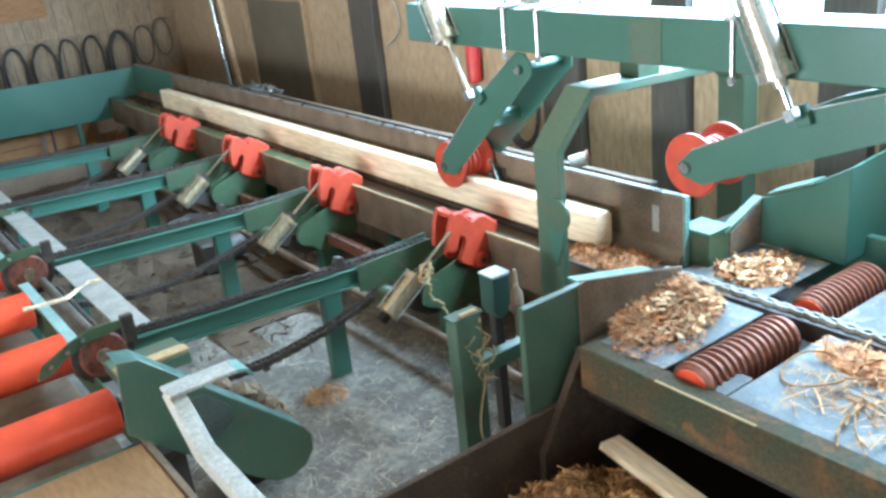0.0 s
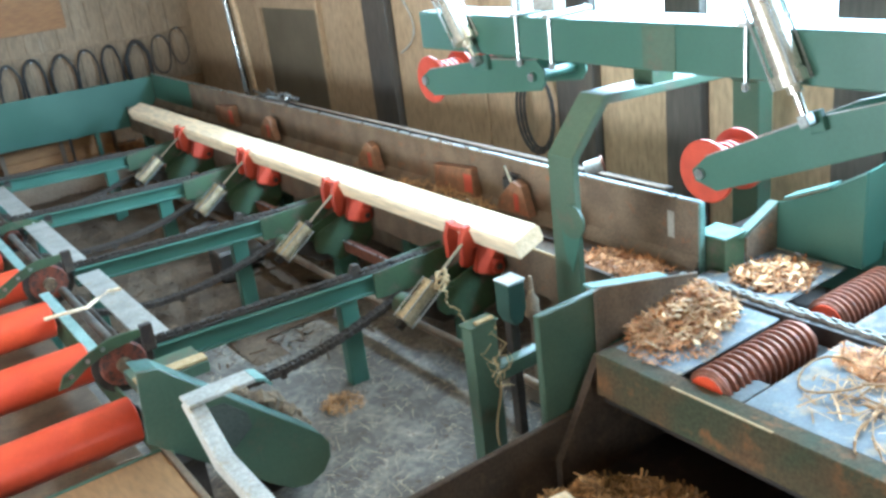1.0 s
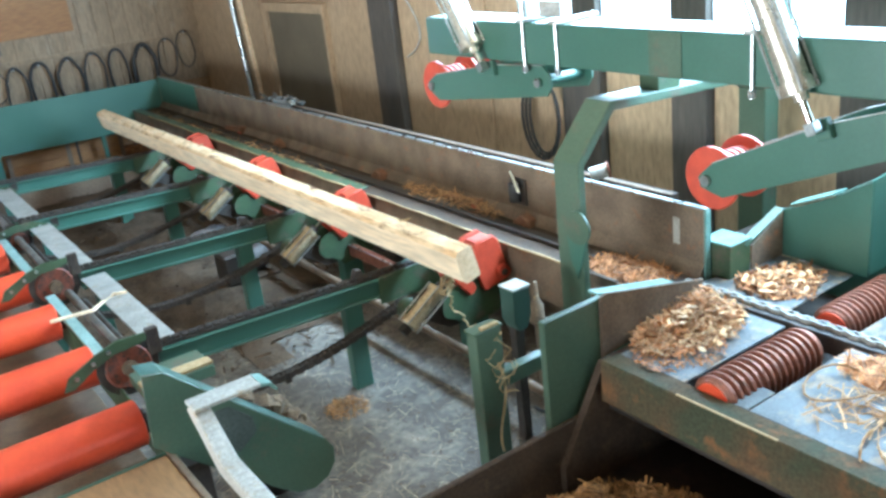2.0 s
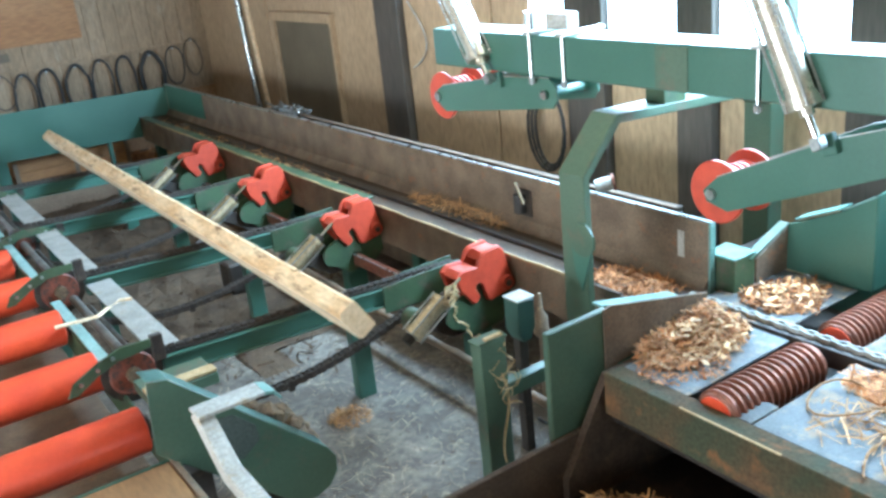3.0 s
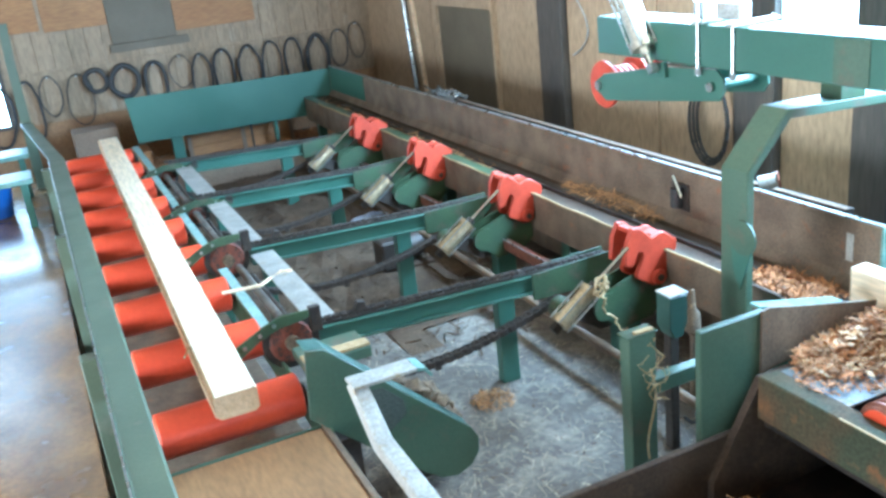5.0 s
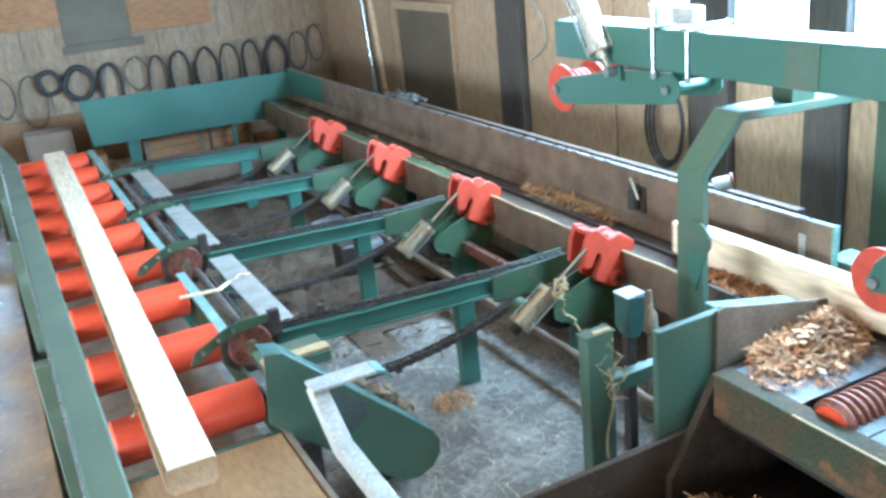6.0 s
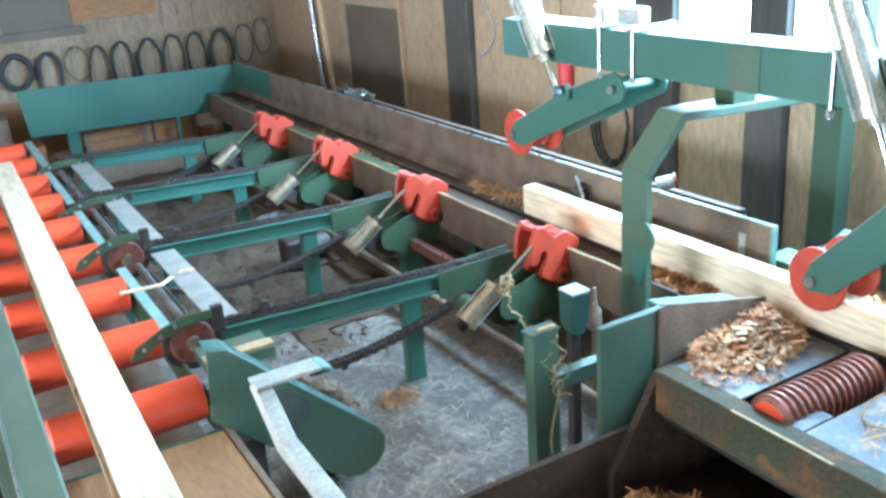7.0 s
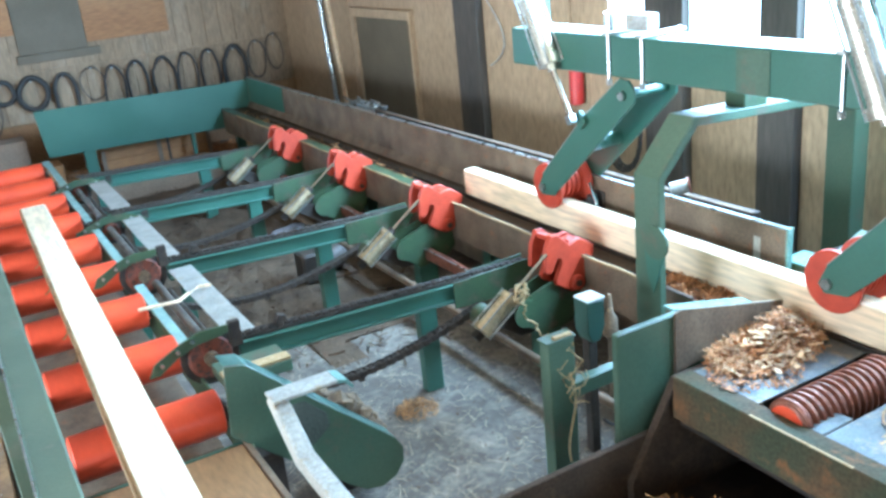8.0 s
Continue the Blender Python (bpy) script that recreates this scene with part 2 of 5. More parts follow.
def lathe(bm, profile, p, axis, seg=28):
    """Turn (along, radius) pairs round an axis from p."""
    m = Matrix.Translation(p) @ Vector(axis).to_track_quat("Z", "Y").to_matrix().to_4x4()
    rings = [[bm.verts.new(m @ Vector((r * math.cos(2 * math.pi * i / seg), r * math.sin(2 * math.pi * i / seg), h))) for i in range(seg)] for h, r in profile]
    for a, b in zip(rings, rings[1:]):
        for i in range(seg):
            bm.faces.new((a[i], a[(i + 1) % seg], b[(i + 1) % seg], b[i]))
    bm.faces.new(rings[0][::-1])
    bm.faces.new(rings[-1])
    bmesh.ops.recalc_face_normals(bm, faces=bm.faces[:])
    return bm


def tube(bm, pts, r, seg=8):
    """A bent round bar through the points."""
    pts = [Vector(p) for p in pts]
    rings = []
    for i, p in enumerate(pts):
        d = (pts[min(i + 1, len(pts) - 1)] - pts[max(i - 1, 0)]).normalized()
        q = d.to_track_quat("Z", "Y").to_matrix()
        rings.append([bm.verts.new(p + q @ Vector((r * math.cos(2 * math.pi * k / seg), r * math.sin(2 * math.pi * k / seg), 0))) for k in range(seg)])
    for a, b in zip(rings, rings[1:]):
        best = min(range(seg), key=lambda s: (a[0].co - b[s].co).length)
        for k in range(seg):
            bm.faces.new((a[k], a[(k + 1) % seg], b[(k + 1 + best) % seg], b[(k + best) % seg]))
    bm.faces.new(rings[0][::-1])
    bm.faces.new(rings[-1])
    bmesh.ops.recalc_face_normals(bm, faces=bm.faces[:])
    return bm


def mesh_of(name, bm, mat, smooth=False):
    me = bpy.data.meshes.new(name)
    bm.to_mesh(me)
    bm.free()
    for m in (mat if isinstance(mat, (list, tuple)) else (mat,)):
        me.materials.append(m)
    if smooth:
        for p in me.polygons:
            p.use_smooth = True
        me.set_sharp_from_angle(angle=radians(35))
    return me


def part(name, bm, mat, parent=None, label="", smooth=True):
    ob = new(name, mesh_of(name, bm, mat, smooth))
    if parent:
        ob.parent = parent
    if label:
        ob["label"] = label
    return ob


def thing(name, label, category, group="", at=None):
    ob = new(name)
    ob.empty_display_size = 0.1
    if at is not None:
        ob.matrix_basis = at
    return tagged(ob, label, category, group)


B = bmesh.new


def setting(name, bm, mat, label, category):
    return tagged(part(name, bm, mat), label, category, kind="structure")


def flakes(n, place, size, flat=0.35, rng=None, long=2.2):
    """n thin chips; place(rng) gives a spot."""
    verts, faces = [], []
    for _ in range(n):
        p = Vector(place(rng))
        s = size * rng.uniform(0.45, 1.5)
        a, w, th = s * rng.uniform(1, long), s * rng.uniform(0.3, 0.6) * min(1, 2.4 / long) ** 2, s * 0.12
        q = Euler((rng.gauss(0, flat), rng.gauss(0, flat), rng.uniform(0, 6.3))).to_matrix()
        bend = s * rng.uniform(-0.25, 0.25)
        k = len(verts)
        for x, y, z in ((-a, -w, 0), (a, -w, 0), (a, w, 0), (-a, w, 0), (0, -w, bend + th), (0, w, bend + th)):
            verts.append(p + q @ (Vector((x, y, z)) * 0.5))
        faces += [(k, k + 4, k + 5, k + 3), (k + 4, k + 1, k + 2, k + 5)]
    return verts, faces


def scatter(name, n, place, size, mat, label, category, flat=0.35, seed=1, long=2.2, heap=None):
    """Loose stuff; heap: an uneven mound mesh under the chips."""
    rng = random.Random(seed)
    verts, faces = flakes(n, place, size, flat, rng, long)
    if heap:
        hv, hf = heap
        k = len(verts)
        verts += hv
        faces += [tuple(i + k for i in f) for f in hf]
    me = bpy.data.meshes.new(name)
    me.from_pydata([tuple(v) for v in verts], [], faces)
    me.materials.append(mat)
    return tagged(new(name, me), label, category, kind="stuff")


def mound(x0, x1, y0, y1, z, h, seed, n=22, peak=(0, 0)):
    """Height function and mesh of an uneven heap over a rectangle."""
    off = Vector((seed * 3.1, seed * 1.7, 0))

    def height(x, y):
        u, v = (x - x0) / (x1 - x0) * 2 - 1, (y - y0) / (y1 - y0) * 2 - 1
        u = (u - peak[0]) / (1 + peak[0] if u < peak[0] else 1 - peak[0])
        v = (v - peak[1]) / (1 + peak[1] if v < peak[1] else 1 - peak[1])
        r = min(1.0, math.hypot(u, v) / 1.05)
        return z + h * max(0.0, (1 - r) ** 1.1 * 1.15 if peak[0] else 1 - r * r) * (0.75 + 0.7 * noise.noise(Vector((x * 6, y * 6, 0)) + off)) - 0.004 - 0.12 * max(0.0, r - 0.80)
    vs = [Vector((x0 + (x1 - x0) * i / n, y0 + (y1 - y0) * j / n, 0)) for i in range(n + 1) for j in range(n + 1)]
    for v in vs:
        v.z = height(v.x, v.y) + 0.012 * noise.noise(v * 25)
    fs = [(i * (n + 1) + j, (i + 1) * (n + 1) + j, (i + 1) * (n + 1) + j + 1, i * (n + 1) + j + 1) for i in range(n) for j in range(n)]
    fs = [f for f in fs if all(math.hypot((vs[i].x - x0) / (x1 - x0) * 2 - 1, (vs[i].y - y0) / (y1 - y0) * 2 - 1) < 0.97 + 0.2 * noise.noise(vs[i] * 9 + off) for i in f)]
    return height, (vs, fs)


# ---- the shop ----
XW, YF = 5.4, 14.6      # side wall and far wall
XL, YB = -6.0, -12.0
ZC = 3.9
setting("floor", box(B(), XL, XW, YB, YF, FLOOR - 0.2, FLOOR, 0), CONCRETE, "grey concrete shop floor strewn with sawdust", "floor")
setting("ceiling", box(B(), XL - 0.2, XW + 0.2, YB - 0.2, YF + 0.2, ZC, ZC + 0.15, 0), PLYWOOD, "bare plywood ceiling of the mill", "ceiling")
# side wall: sill part, window band openings, head
wall = setting("wall_side", box(B(), XW, XW + 0.15, YB, YF, FLOOR, 2.30, 0), PLYWOOD, "plywood side wall with dark timber studs", "wall")
bm = B()
box(bm, XW, XW + 0.15, YB, YF, 3.60, ZC, 0)
box(bm, XW, XW + 0.15, 7.6, YF, 2.30, 3.60, 0)
box(bm, XW, XW + 0.15, YB, 0.9, 2.30, 3.60, 0)
part("upper_wall", bm, PLYWOOD, wall)
for k, (a, b) in enumerate(((0.9, 3.1), (3.22, 5.4), (5.52, 7.6))):
    w = setting("window_%d" % (k + 1), box(B(), XW + 0.11, XW + 0.13, a, b, 2.30, 3.60, 0), SKYPANE, "bright window in the side wall, daylight behind", "window")
    w.visible_shadow = False
    part("window_sill", box(B(), XW - 0.04, XW + 0.1, a, b, 2.301, 2.18), DARK_WOOD, w)
    if k < 2:
        part("mullion", box(B(), XW, XW + 0.1, b, b + 0.12, 2.30, 3.60), DARK_WOOD, w)
setting("wall_far", box(B(), XL, XW, YF, YF + 0.15, FLOOR, ZC, 0), PALE_WALL, "pale boarded end wall with grooves", "wall")
# windows of the end wall, beside the walkway
for k, (xa, xb, za, zb_) in enumerate(((-3.6, -0.90, 3.42, 3.74), (-3.6, -1.02, 2.92, 3.14), (-2.4, -0.42, 0.60, 1.70))):
    w = setting("window_%d" % (k + 9), box(B(), xa, xb, YF - 0.05, YF - 0.03, za, zb_, 0), SKYPANE, "bright window in the end wall, daylight behind", "window")
    part("window_frame", box(B(), xa - 0.06, xa, YF - 0.08, YF - 0.024, za - 0.06, zb_ + 0.06), DARK_WOOD, w)
    part("window_frame", box(B(), xb, xb + 0.06, YF - 0.08, YF - 0.024, za - 0.06, zb_ + 0.06), DARK_WOOD, w)
    part("window_sill", box(B(), xa, xb, YF - 0.10, YF - 0.024, za - 0.06, za), DARK_WOOD, w)
    part("window_head", box(B(), xa, xb, YF - 0.08, YF - 0.024, zb_, zb_ + 0.06), DARK_WOOD, w)
bm = B()
y0 = YB
for a, b, head in ((0.9, 5.5, 2.35),):
    box(bm, XL - 0.15, XL, y0, a, FLOOR, ZC, 0)
    box(bm, XL - 0.15, XL, a, b, head, ZC, 0)
    y0 = b
box(bm, XL - 0.15, XL, y0, YF, FLOOR, ZC, 0)
setting("wall_left", bm, PLYWOOD, "plywood wall with a wide doorway", "wall")
# unseen wall behind the camera; its opening is added for the fill lamp
bm = B()
box(bm, XL, -3.1, YB - 0.15, YB, FLOOR, ZC, 0)
box(bm, 3.1, XW, YB - 0.15, YB, FLOOR, ZC, 0)
box(bm, -3.1, 3.1, YB - 0.15, YB, 3.6, ZC, 0)
setting("wall_back", bm, PLYWOOD, "unseen plywood wall behind the camera, open at the fill lamp", "wall")
# side wall cladding: plywood sheets between dark timber columns
far_wall, side_wall = bpy.data.objects["wall_far"], wall
for a, b in ((8.45, 8.93), (5.35, 5.80), (4.25, 4.58), (2.85, 3.2)):
    part("timber_column", box(B(), XW - 0.10, XW, a, b, FLOOR, 2.30), DARK_WOOD, side_wall, "dark timber column")
for a, b in ((8.96, 10.03), (6.9, 8.42), (5.83, 6.87), (4.61, 5.32), (3.23, 4.22), (12.0, 14.5)):
    part("plywood_sheet", box(B(), XW - 0.022, XW - 0.002, a, b, FLOOR + 0.02, 2.28), PLYWOOD, side_wall, smooth=False)
for k in range(9):
    part("wall_batten", box(B(), XW - 0.03, XW, 2.75 - k * 0.30, 2.81 - k * 0.30, FLOOR, 2.30), DARK_WOOD, side_wall, smooth=False)
for k, (a, b) in enumerate(((0.95, 2.82), (3.23, 4.22), (4.61, 5.32), (5.83, 6.3))):
    f = setting("window_%d" % (k + 5), box(B(), XW - 0.045, XW - 0.026, a, b, 1.74, 2.27, 0), SKYPANE, "frosted light panel glowing with daylight", "window")
    part("window_frame", box(B(), XW - 0.055, XW - 0.024, a, b, 1.70, 1.74), DARK_WOOD, f)
# far wall: grooved boards, plywood panels, a grey boarded opening
rng = random.Random(4)
x = -5.9
while x < XW - 0.2:
    part("wall_board", box(B(), x, x + 0.236, YF - 0.022, YF - 0.002, 0.55, 2.75), PALE_WALL, far_wall, smooth=False)
    x += 0.242
for a, b, z0 in ((2.21, 3.455, 1.60), (0.345, 1.235, 1.835), (-1.2, 0.29, 1.87)):
    part("plywood_panel", box(B(), a, b, YF - 0.045, YF - 0.024, z0, 2.8), PLY_WARM, far_wall, "orange plywood panel screwed to the wall", smooth=False)
part("boarded_opening", box(B(), 1.24, 2.205, YF - 0.05, YF - 0.024, 1.53, 2.8), GREY_DOOR, far_wall, "grey boarded window opening", smooth=False)
part("opening_sill", box(B(), 1.19, 2.37, YF - 0.08, YF - 0.024, 1.41, 1.528), GREY_DOOR, far_wall)
part("hanging_rail", box(B(), -1.0, 5.3, YF - 0.045, YF - 0.024, 1.25, 1.30), PALE_WALL, far_wall, "wooden rail with pegs for belts")
part("lower_panel", box(B(), -5.9, XW, YF - 0.03, YF - 0.003, FLOOR, 0.54), PANEL, far_wall, "brown plywood lower wall panel", smooth=False)

# door in the side wall
door = setting("door_1", box(B(), XW - 0.05, XW - 0.004, 10.08, 11.68, FLOOR, 1.66), GREY_DOOR, "closed grey painted door in a wooden frame", "door")
part("door_frame", box(B(), XW - 0.09, XW, 11.68, 11.82, FLOOR, 1.78), PLYWOOD, door)
part("door_frame", box(B(), XW - 0.09, XW, 10.03, 10.08, FLOOR, 1.78), PLYWOOD, door)
part("door_frame", box(B(), XW - 0.09, XW, 10.08, 11.68, 1.66, 1.78), PLYWOOD, door)

# belts hung on the far wall
spots = [(-0.55, .25, .022, .95, 1.22), (-0.10, .18, .020, .95, 1.22), (0.22, .15, .012, .62, 1.24), (0.62, .21, .010, .78, 1.20), (0.884, .19, .036, .40, 1.25), (1.29, .23, .042, .56, 1.26), (1.742, .20, .030, .78, 1.23),
         (2.151, .18, .009, .52, 1.25), (2.452, .17, .020, .80, 1.235), (2.81, .19, .023, .82, 1.25), (3.227, .19, .023, .80, 1.25), (3.589, .18, .018, .82, 1.257), (3.966, .17, .020, .80, 1.255), (4.373, .20, .034, .82, 1.265), (4.756, .17, .012, .62, 1.27), (5.08, .15, .009, .60, 1.34)]
for k, (bx, w, thick, drop, top) in enumerate(spots):
    bm = B()
    pts = []
    for i in range(33):
        a = math.pi * i / 16
        c, d = math.sin(a), math.cos(a)
        flat = max(drop - 2 * w, 0.0) * (0.5 - 0.5 * d if abs(d) > 0.4 else 0.5 - d * 1.25 * 0.6)
        pts.append((bx + (w - thick) * c * (1 + 0.10 * math.sin(k * 2.3 + i * 0.4)), YF - 0.105 - 0.01 * (k % 3), top - thick - (w - thick) * (1 - d) - flat))
    tube(bm, pts, thick, 7)
    tagged(part("drive_belt", bm, RUBBER), "black rubber drive belt hanging on the end wall", "belt", "belts hung on the end wall")
    part("peg", rod(B(), (bx, YF - 0.16, top - 2 * thick - 0.012), (bx, YF - 0.03, top - 2 * thick - 0.012), 0.012, 6), STEEL, far_wall)

# conduit and leaning board by the corner
tagged(part("conduit_pipe", rod(B(), (XW - 0.07, 12.95, 2.6), (XW - 0.07, 12.62, FLOOR), 0.04), STEEL), "galvanised pipe leaning in the corner", "pipe")
plank = tagged(part("leaning_plank", box(B(), XW - 0.06, XW - 0.025, -0.05, 0.05, 0, 2.6, 0.004, pose(0, 12.30, FLOOR, -9, 0, 0)), LUMBER), "pale plank leaning against the side wall", "plank")
# hose coil and a fire extinguisher on the side wall
bm = B()
for k in range(3):
    tube(bm, [(XW - 0.13 - 0.02 * k, 6.03 + (0.19 + 0.03 * k) * math.cos(2 * math.pi * i / 20), 0.86 + (0.34 + 0.02 * k) * math.sin(2 * math.pi * i / 20)) for i in range(21)], 0.016, 6)
part("hook", box(B(), XW - 0.20, XW - 0.02, 6.01, 6.05, 1.17, 1.20), STEEL, side_wall)
tagged(part("hose_coil", bm, RUBBER), "black hose coiled on the plywood wall", "hose")
bm = B()
lathe(bm, [(0, 0.055), (0.02, 0.07), (0.34, 0.07), (0.4, 0.035), (0.44, 0.025)], (XW - 0.10, 6.74, 1.0), (0, 0, 1), 16)
tagged(part("fire_extinguisher", bm, RED_PLASTIC), "red fire extinguisher on the wall", "extinguisher")
bm = B()
tube(bm, [(XW - 0.05, 8.3 - 0.30 * math.sin(math.pi * i / 12), 1.95 - 0.35 * math.sin(math.pi * i / 24) - 0.03 * i) for i in range(13)], 0.010, 6)
tagged(part("cable", bm, GALV), "pale cable looping from the wall", "cable")

# ---- trough with its back wall ----
YN, YE = 3.25, 12.95     # near and far ends of the trough
trough = thing("infeed_trough", "long steel trough with a rusty back wall and green outside", "trough")
bm = B()
box(bm, 4.048, 4.062, YN, YE, 0.40, 0.90, 0.003)
part("back_wall", bm, RUST, trough, "rusty brown steel back wall")
part("top_edge", box(B(), 4.040, 4.075, YN, YE, 0.901, 0.912, 0.002), STEEL, trough, "bright worn top edge")
part("green_end", box(B(), 4.042, 4.0475, 11.5, YE, 0.482, 0.90, 0), GREEN, trough, "green painted far stretch of the wall")
part("end_cap", box(B(), 4.03, 4.08, YN - 0.02, YN - 0.002, 0.42, 0.915), TEAL, trough)
part("floor_plate", box(B(), 3.62, 4.046, YN, YE, 0.46, 0.48), OILY_RUST, trough, "dirty trough floor")
prism_bm = prism(B(), [(3.985, 0.482), (4.045, 0.482), (4.045, 0.56)], YN, YE, "xz")
part("corner_fillet", prism_bm, RUST, trough)
part("front_plate", box(B(), 3.600, 3.618, YN, YE, 0.18, 0.50), RUST, trough, "brown front plate below the trough lip")
part("front_lip", box(B(), 3.592, 3.622, YN + 0.3, 6.6, 0.501, 0.514), OILY_RUST, trough)
part("front_rail", box(B(), 3.592, 3.70, 6.605, YE, 0.501, 0.520), GREEN_OLD, trough, "green rail along the trough front")
# sheet added to keep the window lamp off the floor under the trough
part("light_stop_sheet", box(B(), 4.050, 4.060, YN, YE, FLOOR, 0.398), RUST, trough, "plain back sheet added under the trough to keep window light out")
part("chain_bar", box(B(), 3.80, 3.90, -10.0, 11.9, 0.40, 0.505), BLACK_STEEL, trough, "black chain bar along the trough")
part("slot", box(B(), 4.0455, 4.0475, 3.44, 3.49, 0.64, 0.81, 0), GALV, trough, "bright slot in the back wall")
for y in (-9.0, -6.0, -3.0):
    part("bar_leg", box(B(), 3.81, 3.89, y, y + 0.08, FLOOR, 0.40), BLACK_STEEL, trough)
for k, y in enumerate((3.6, 6.0, 8.4, 10.8, 12.8)):
    part("leg", box(B(), 3.72, 3.84, y, y + 0.12, FLOOR, 0.46), GREEN, trough)
# second rail behind the trough
rail = thing("service_rail", "dark steel rail and hose tray behind the trough", "rail")
part("bar", box(B(), 4.50, 4.58, 3.9, 10.3, 0.66, 0.74), BLACK_STEEL, rail)
part("top_strip", box(B(), 4.49, 4.53, 3.9, 10.3, 0.741, 0.752), CARTON, rail)
for y in (4.2, 6.6, 9.6):
    part("post", box(B(), 4.51, 4.57, y, y + 0.06, FLOOR, 0.66), BLACK_STEEL, rail)
bm = B()
rg = random.Random(9)
for k in range(26):
    p = Vector((4.42 + rg.uniform(-.1, .1), 9.7 + rg.uniform(-.35, .35), 0.80 + rg.uniform(-.03, .05)))
    d = Vector((rg.uniform(-1, 1), rg.uniform(-1, 1), rg.uniform(-.3, .3))).normalized() * 0.09
    rod(bm, p - d, p + d, 0.014, 6)
part("fittings", bm, STEEL, rail, "heap of bright pipe fittings")
# green far plate
far = thing("end_guard", "tall green steel plate closing the deck's far end", "guard plate")
part("plate", prism(B(), [(1.09, 0.93), (4.04, 0.872), (4.04, 0.22), (3.3, 0.24), (1.15, 0.29)], 12.951, 12.975, "xz", 0.004), GREEN, far)
for x in (1.60, 3.1):
    part("post", box(B(), x, x + (0.16 if x < 2 else 0.05), 12.98, 13.06, FLOOR, 0.85), GREEN, far)

# ---- chain decks ----
D2 = 1.763
YBEAM = [4.853 + D2 * k for k in range(4)]


def zb(x):
    return 0.455 + 0.042 * (2.75 - x)


def slope_bar(bm, x0, x1, y0, y1, dz0, dz1):
    """A bar that follows the deck's slight rise."""
    return prism(bm, [(x0, zb(x0) + dz0), (x1, zb(x1) + dz0), (x1, zb(x1) + dz1), (x0, zb(x0) + dz1)], y0, y1, "xz", 0.003)


def chain_deck(y, far=False):
    """far: the low, long lead plate and the small wheel of the two decks by the end wall."""
    t = thing("chain_deck", "green channel beam carrying a greasy transfer chain", "conveyor beam", "transfer chain beams", pose(0, y, 0))
    part("web", slope_bar(B(), 1.22, 2.75, 0.035, 0.045, -0.13, 0), GREEN, t)
    part("top_flange", slope_bar(B(), 1.22, 2.75, -0.002, 0.034, -0.014, 0), GREEN, t)
    part("bottom_flange", slope_bar(B(), 1.22, 2.75, -0.002, 0.034, -0.13, -0.116), GREEN, t)
    part("back_channel", slope_bar(B(), 1.22, 2.75, 0.046, 0.10, -0.13, -0.003), GREEN, t)
    part("end_plate", prism(B(), [(2.70, zb(2.70) + 0.02), (3.34, 0.49), (3.36, 0.40), (3.20, 0.27), (2.70, zb(2.7) - 0.17)], -0.016, -0.004, "xz", 0.003), GREEN_OLD, t)
    part("end_plate", prism(B(), [(2.70, zb(2.70) + 0.02), (3.34, 0.49), (3.36, 0.40), (3.20, 0.27), (2.70, zb(2.7) - 0.17)], 0.102, 0.114, "xz", 0.003), GREEN_OLD, t)
    part("chain_guide", slope_bar(B(), 1.16, 3.30, 0.03, 0.075, 0.001, 0.020), BLACK_STEEL, t)
    # upper chain: link by link
    bm = B()
    n = 44
    for k in range(n):
        x = 1.12 + 2.2 * k / n
        slope_bar(bm, x, x + 0.043, 0.030 if k % 2 else 0.036, 0.042 if k % 2 else 0.048, 0.021, 0.046)
        slope_bar(bm, x, x + 0.043, 0.064 if k % 2 else 0.058, 0.076 if k % 2 else 0.070, 0.021, 0.046)
    part("chain", bm, CHAIN, t, "black greasy transfer chain", False)
    # slack return run
    bm = B()
    pts = []
    for k in range(25):
        u = k / 24
        pts.append((1.25 + 1.62 * u, -0.06, 0.19 + 0.03 * u - 0.15 * 4 * u * (1 - u) * (1.15 - 0.5 * u) + 0.06 * u))
    for a, b in zip(pts, pts[1:]):
        ang = math.degrees(math.atan2(b[2] - a[2], b[0] - a[0]))
        m = pose(a[0], -0.06, a[2], 0, -ang, 0)
        for half in (0, 1):
            q = m @ pose(0.0345 * half, 0, 0)
            w = 0.028 if half else 0.036
            box(bm, -0.004, 0.040, -w, -w + 0.012, -0.022, 0.022, 0.003, q)
            box(bm, -0.004, 0.040, w - 0.012, w, -0.022, 0.022, 0.003, q)
            box(bm, 0.006, 0.028, -w + 0.012, w - 0.012, -0.016, 0.016, 0, q)
    box(bm, -0.02, 0.02, -0.03, 0.03, -0.05, 0.0, 0.003, pose(*pts[10]))
    part("return_chain", bm, CHAIN, t, "slack return chain sagging under the beam", False)
    # head wheel, rusty orange
    wx, wz, wr = (1.12, 0.37, 0.12) if far else (1.04, 0.475, 0.175)
    bm = B()
    lathe(bm, [(0, 0.05), (0.004, wr - 0.05), (0.02, wr - 0.035), (0.045, wr - 0.035), (0.06, wr - 0.05), (0.064, 0.05)], (wx, 0.02, wz), (0, 1, 0), 26)
    part("wheel", bm, WHEEL_RUST, t, "rusty orange chain wheel")
    part("tyre_chain", lathe(B(), [(0.0, wr - 0.034), (0.002, wr), (0.03, wr), (0.032, wr - 0.034)], (wx, 0.036, wz), (0, 1, 0), 26), CHAIN, t)
    part("hub", rod(B(), (wx, -0.02, wz), (wx, 0.12, wz), 0.045, 16), CAKED, t)
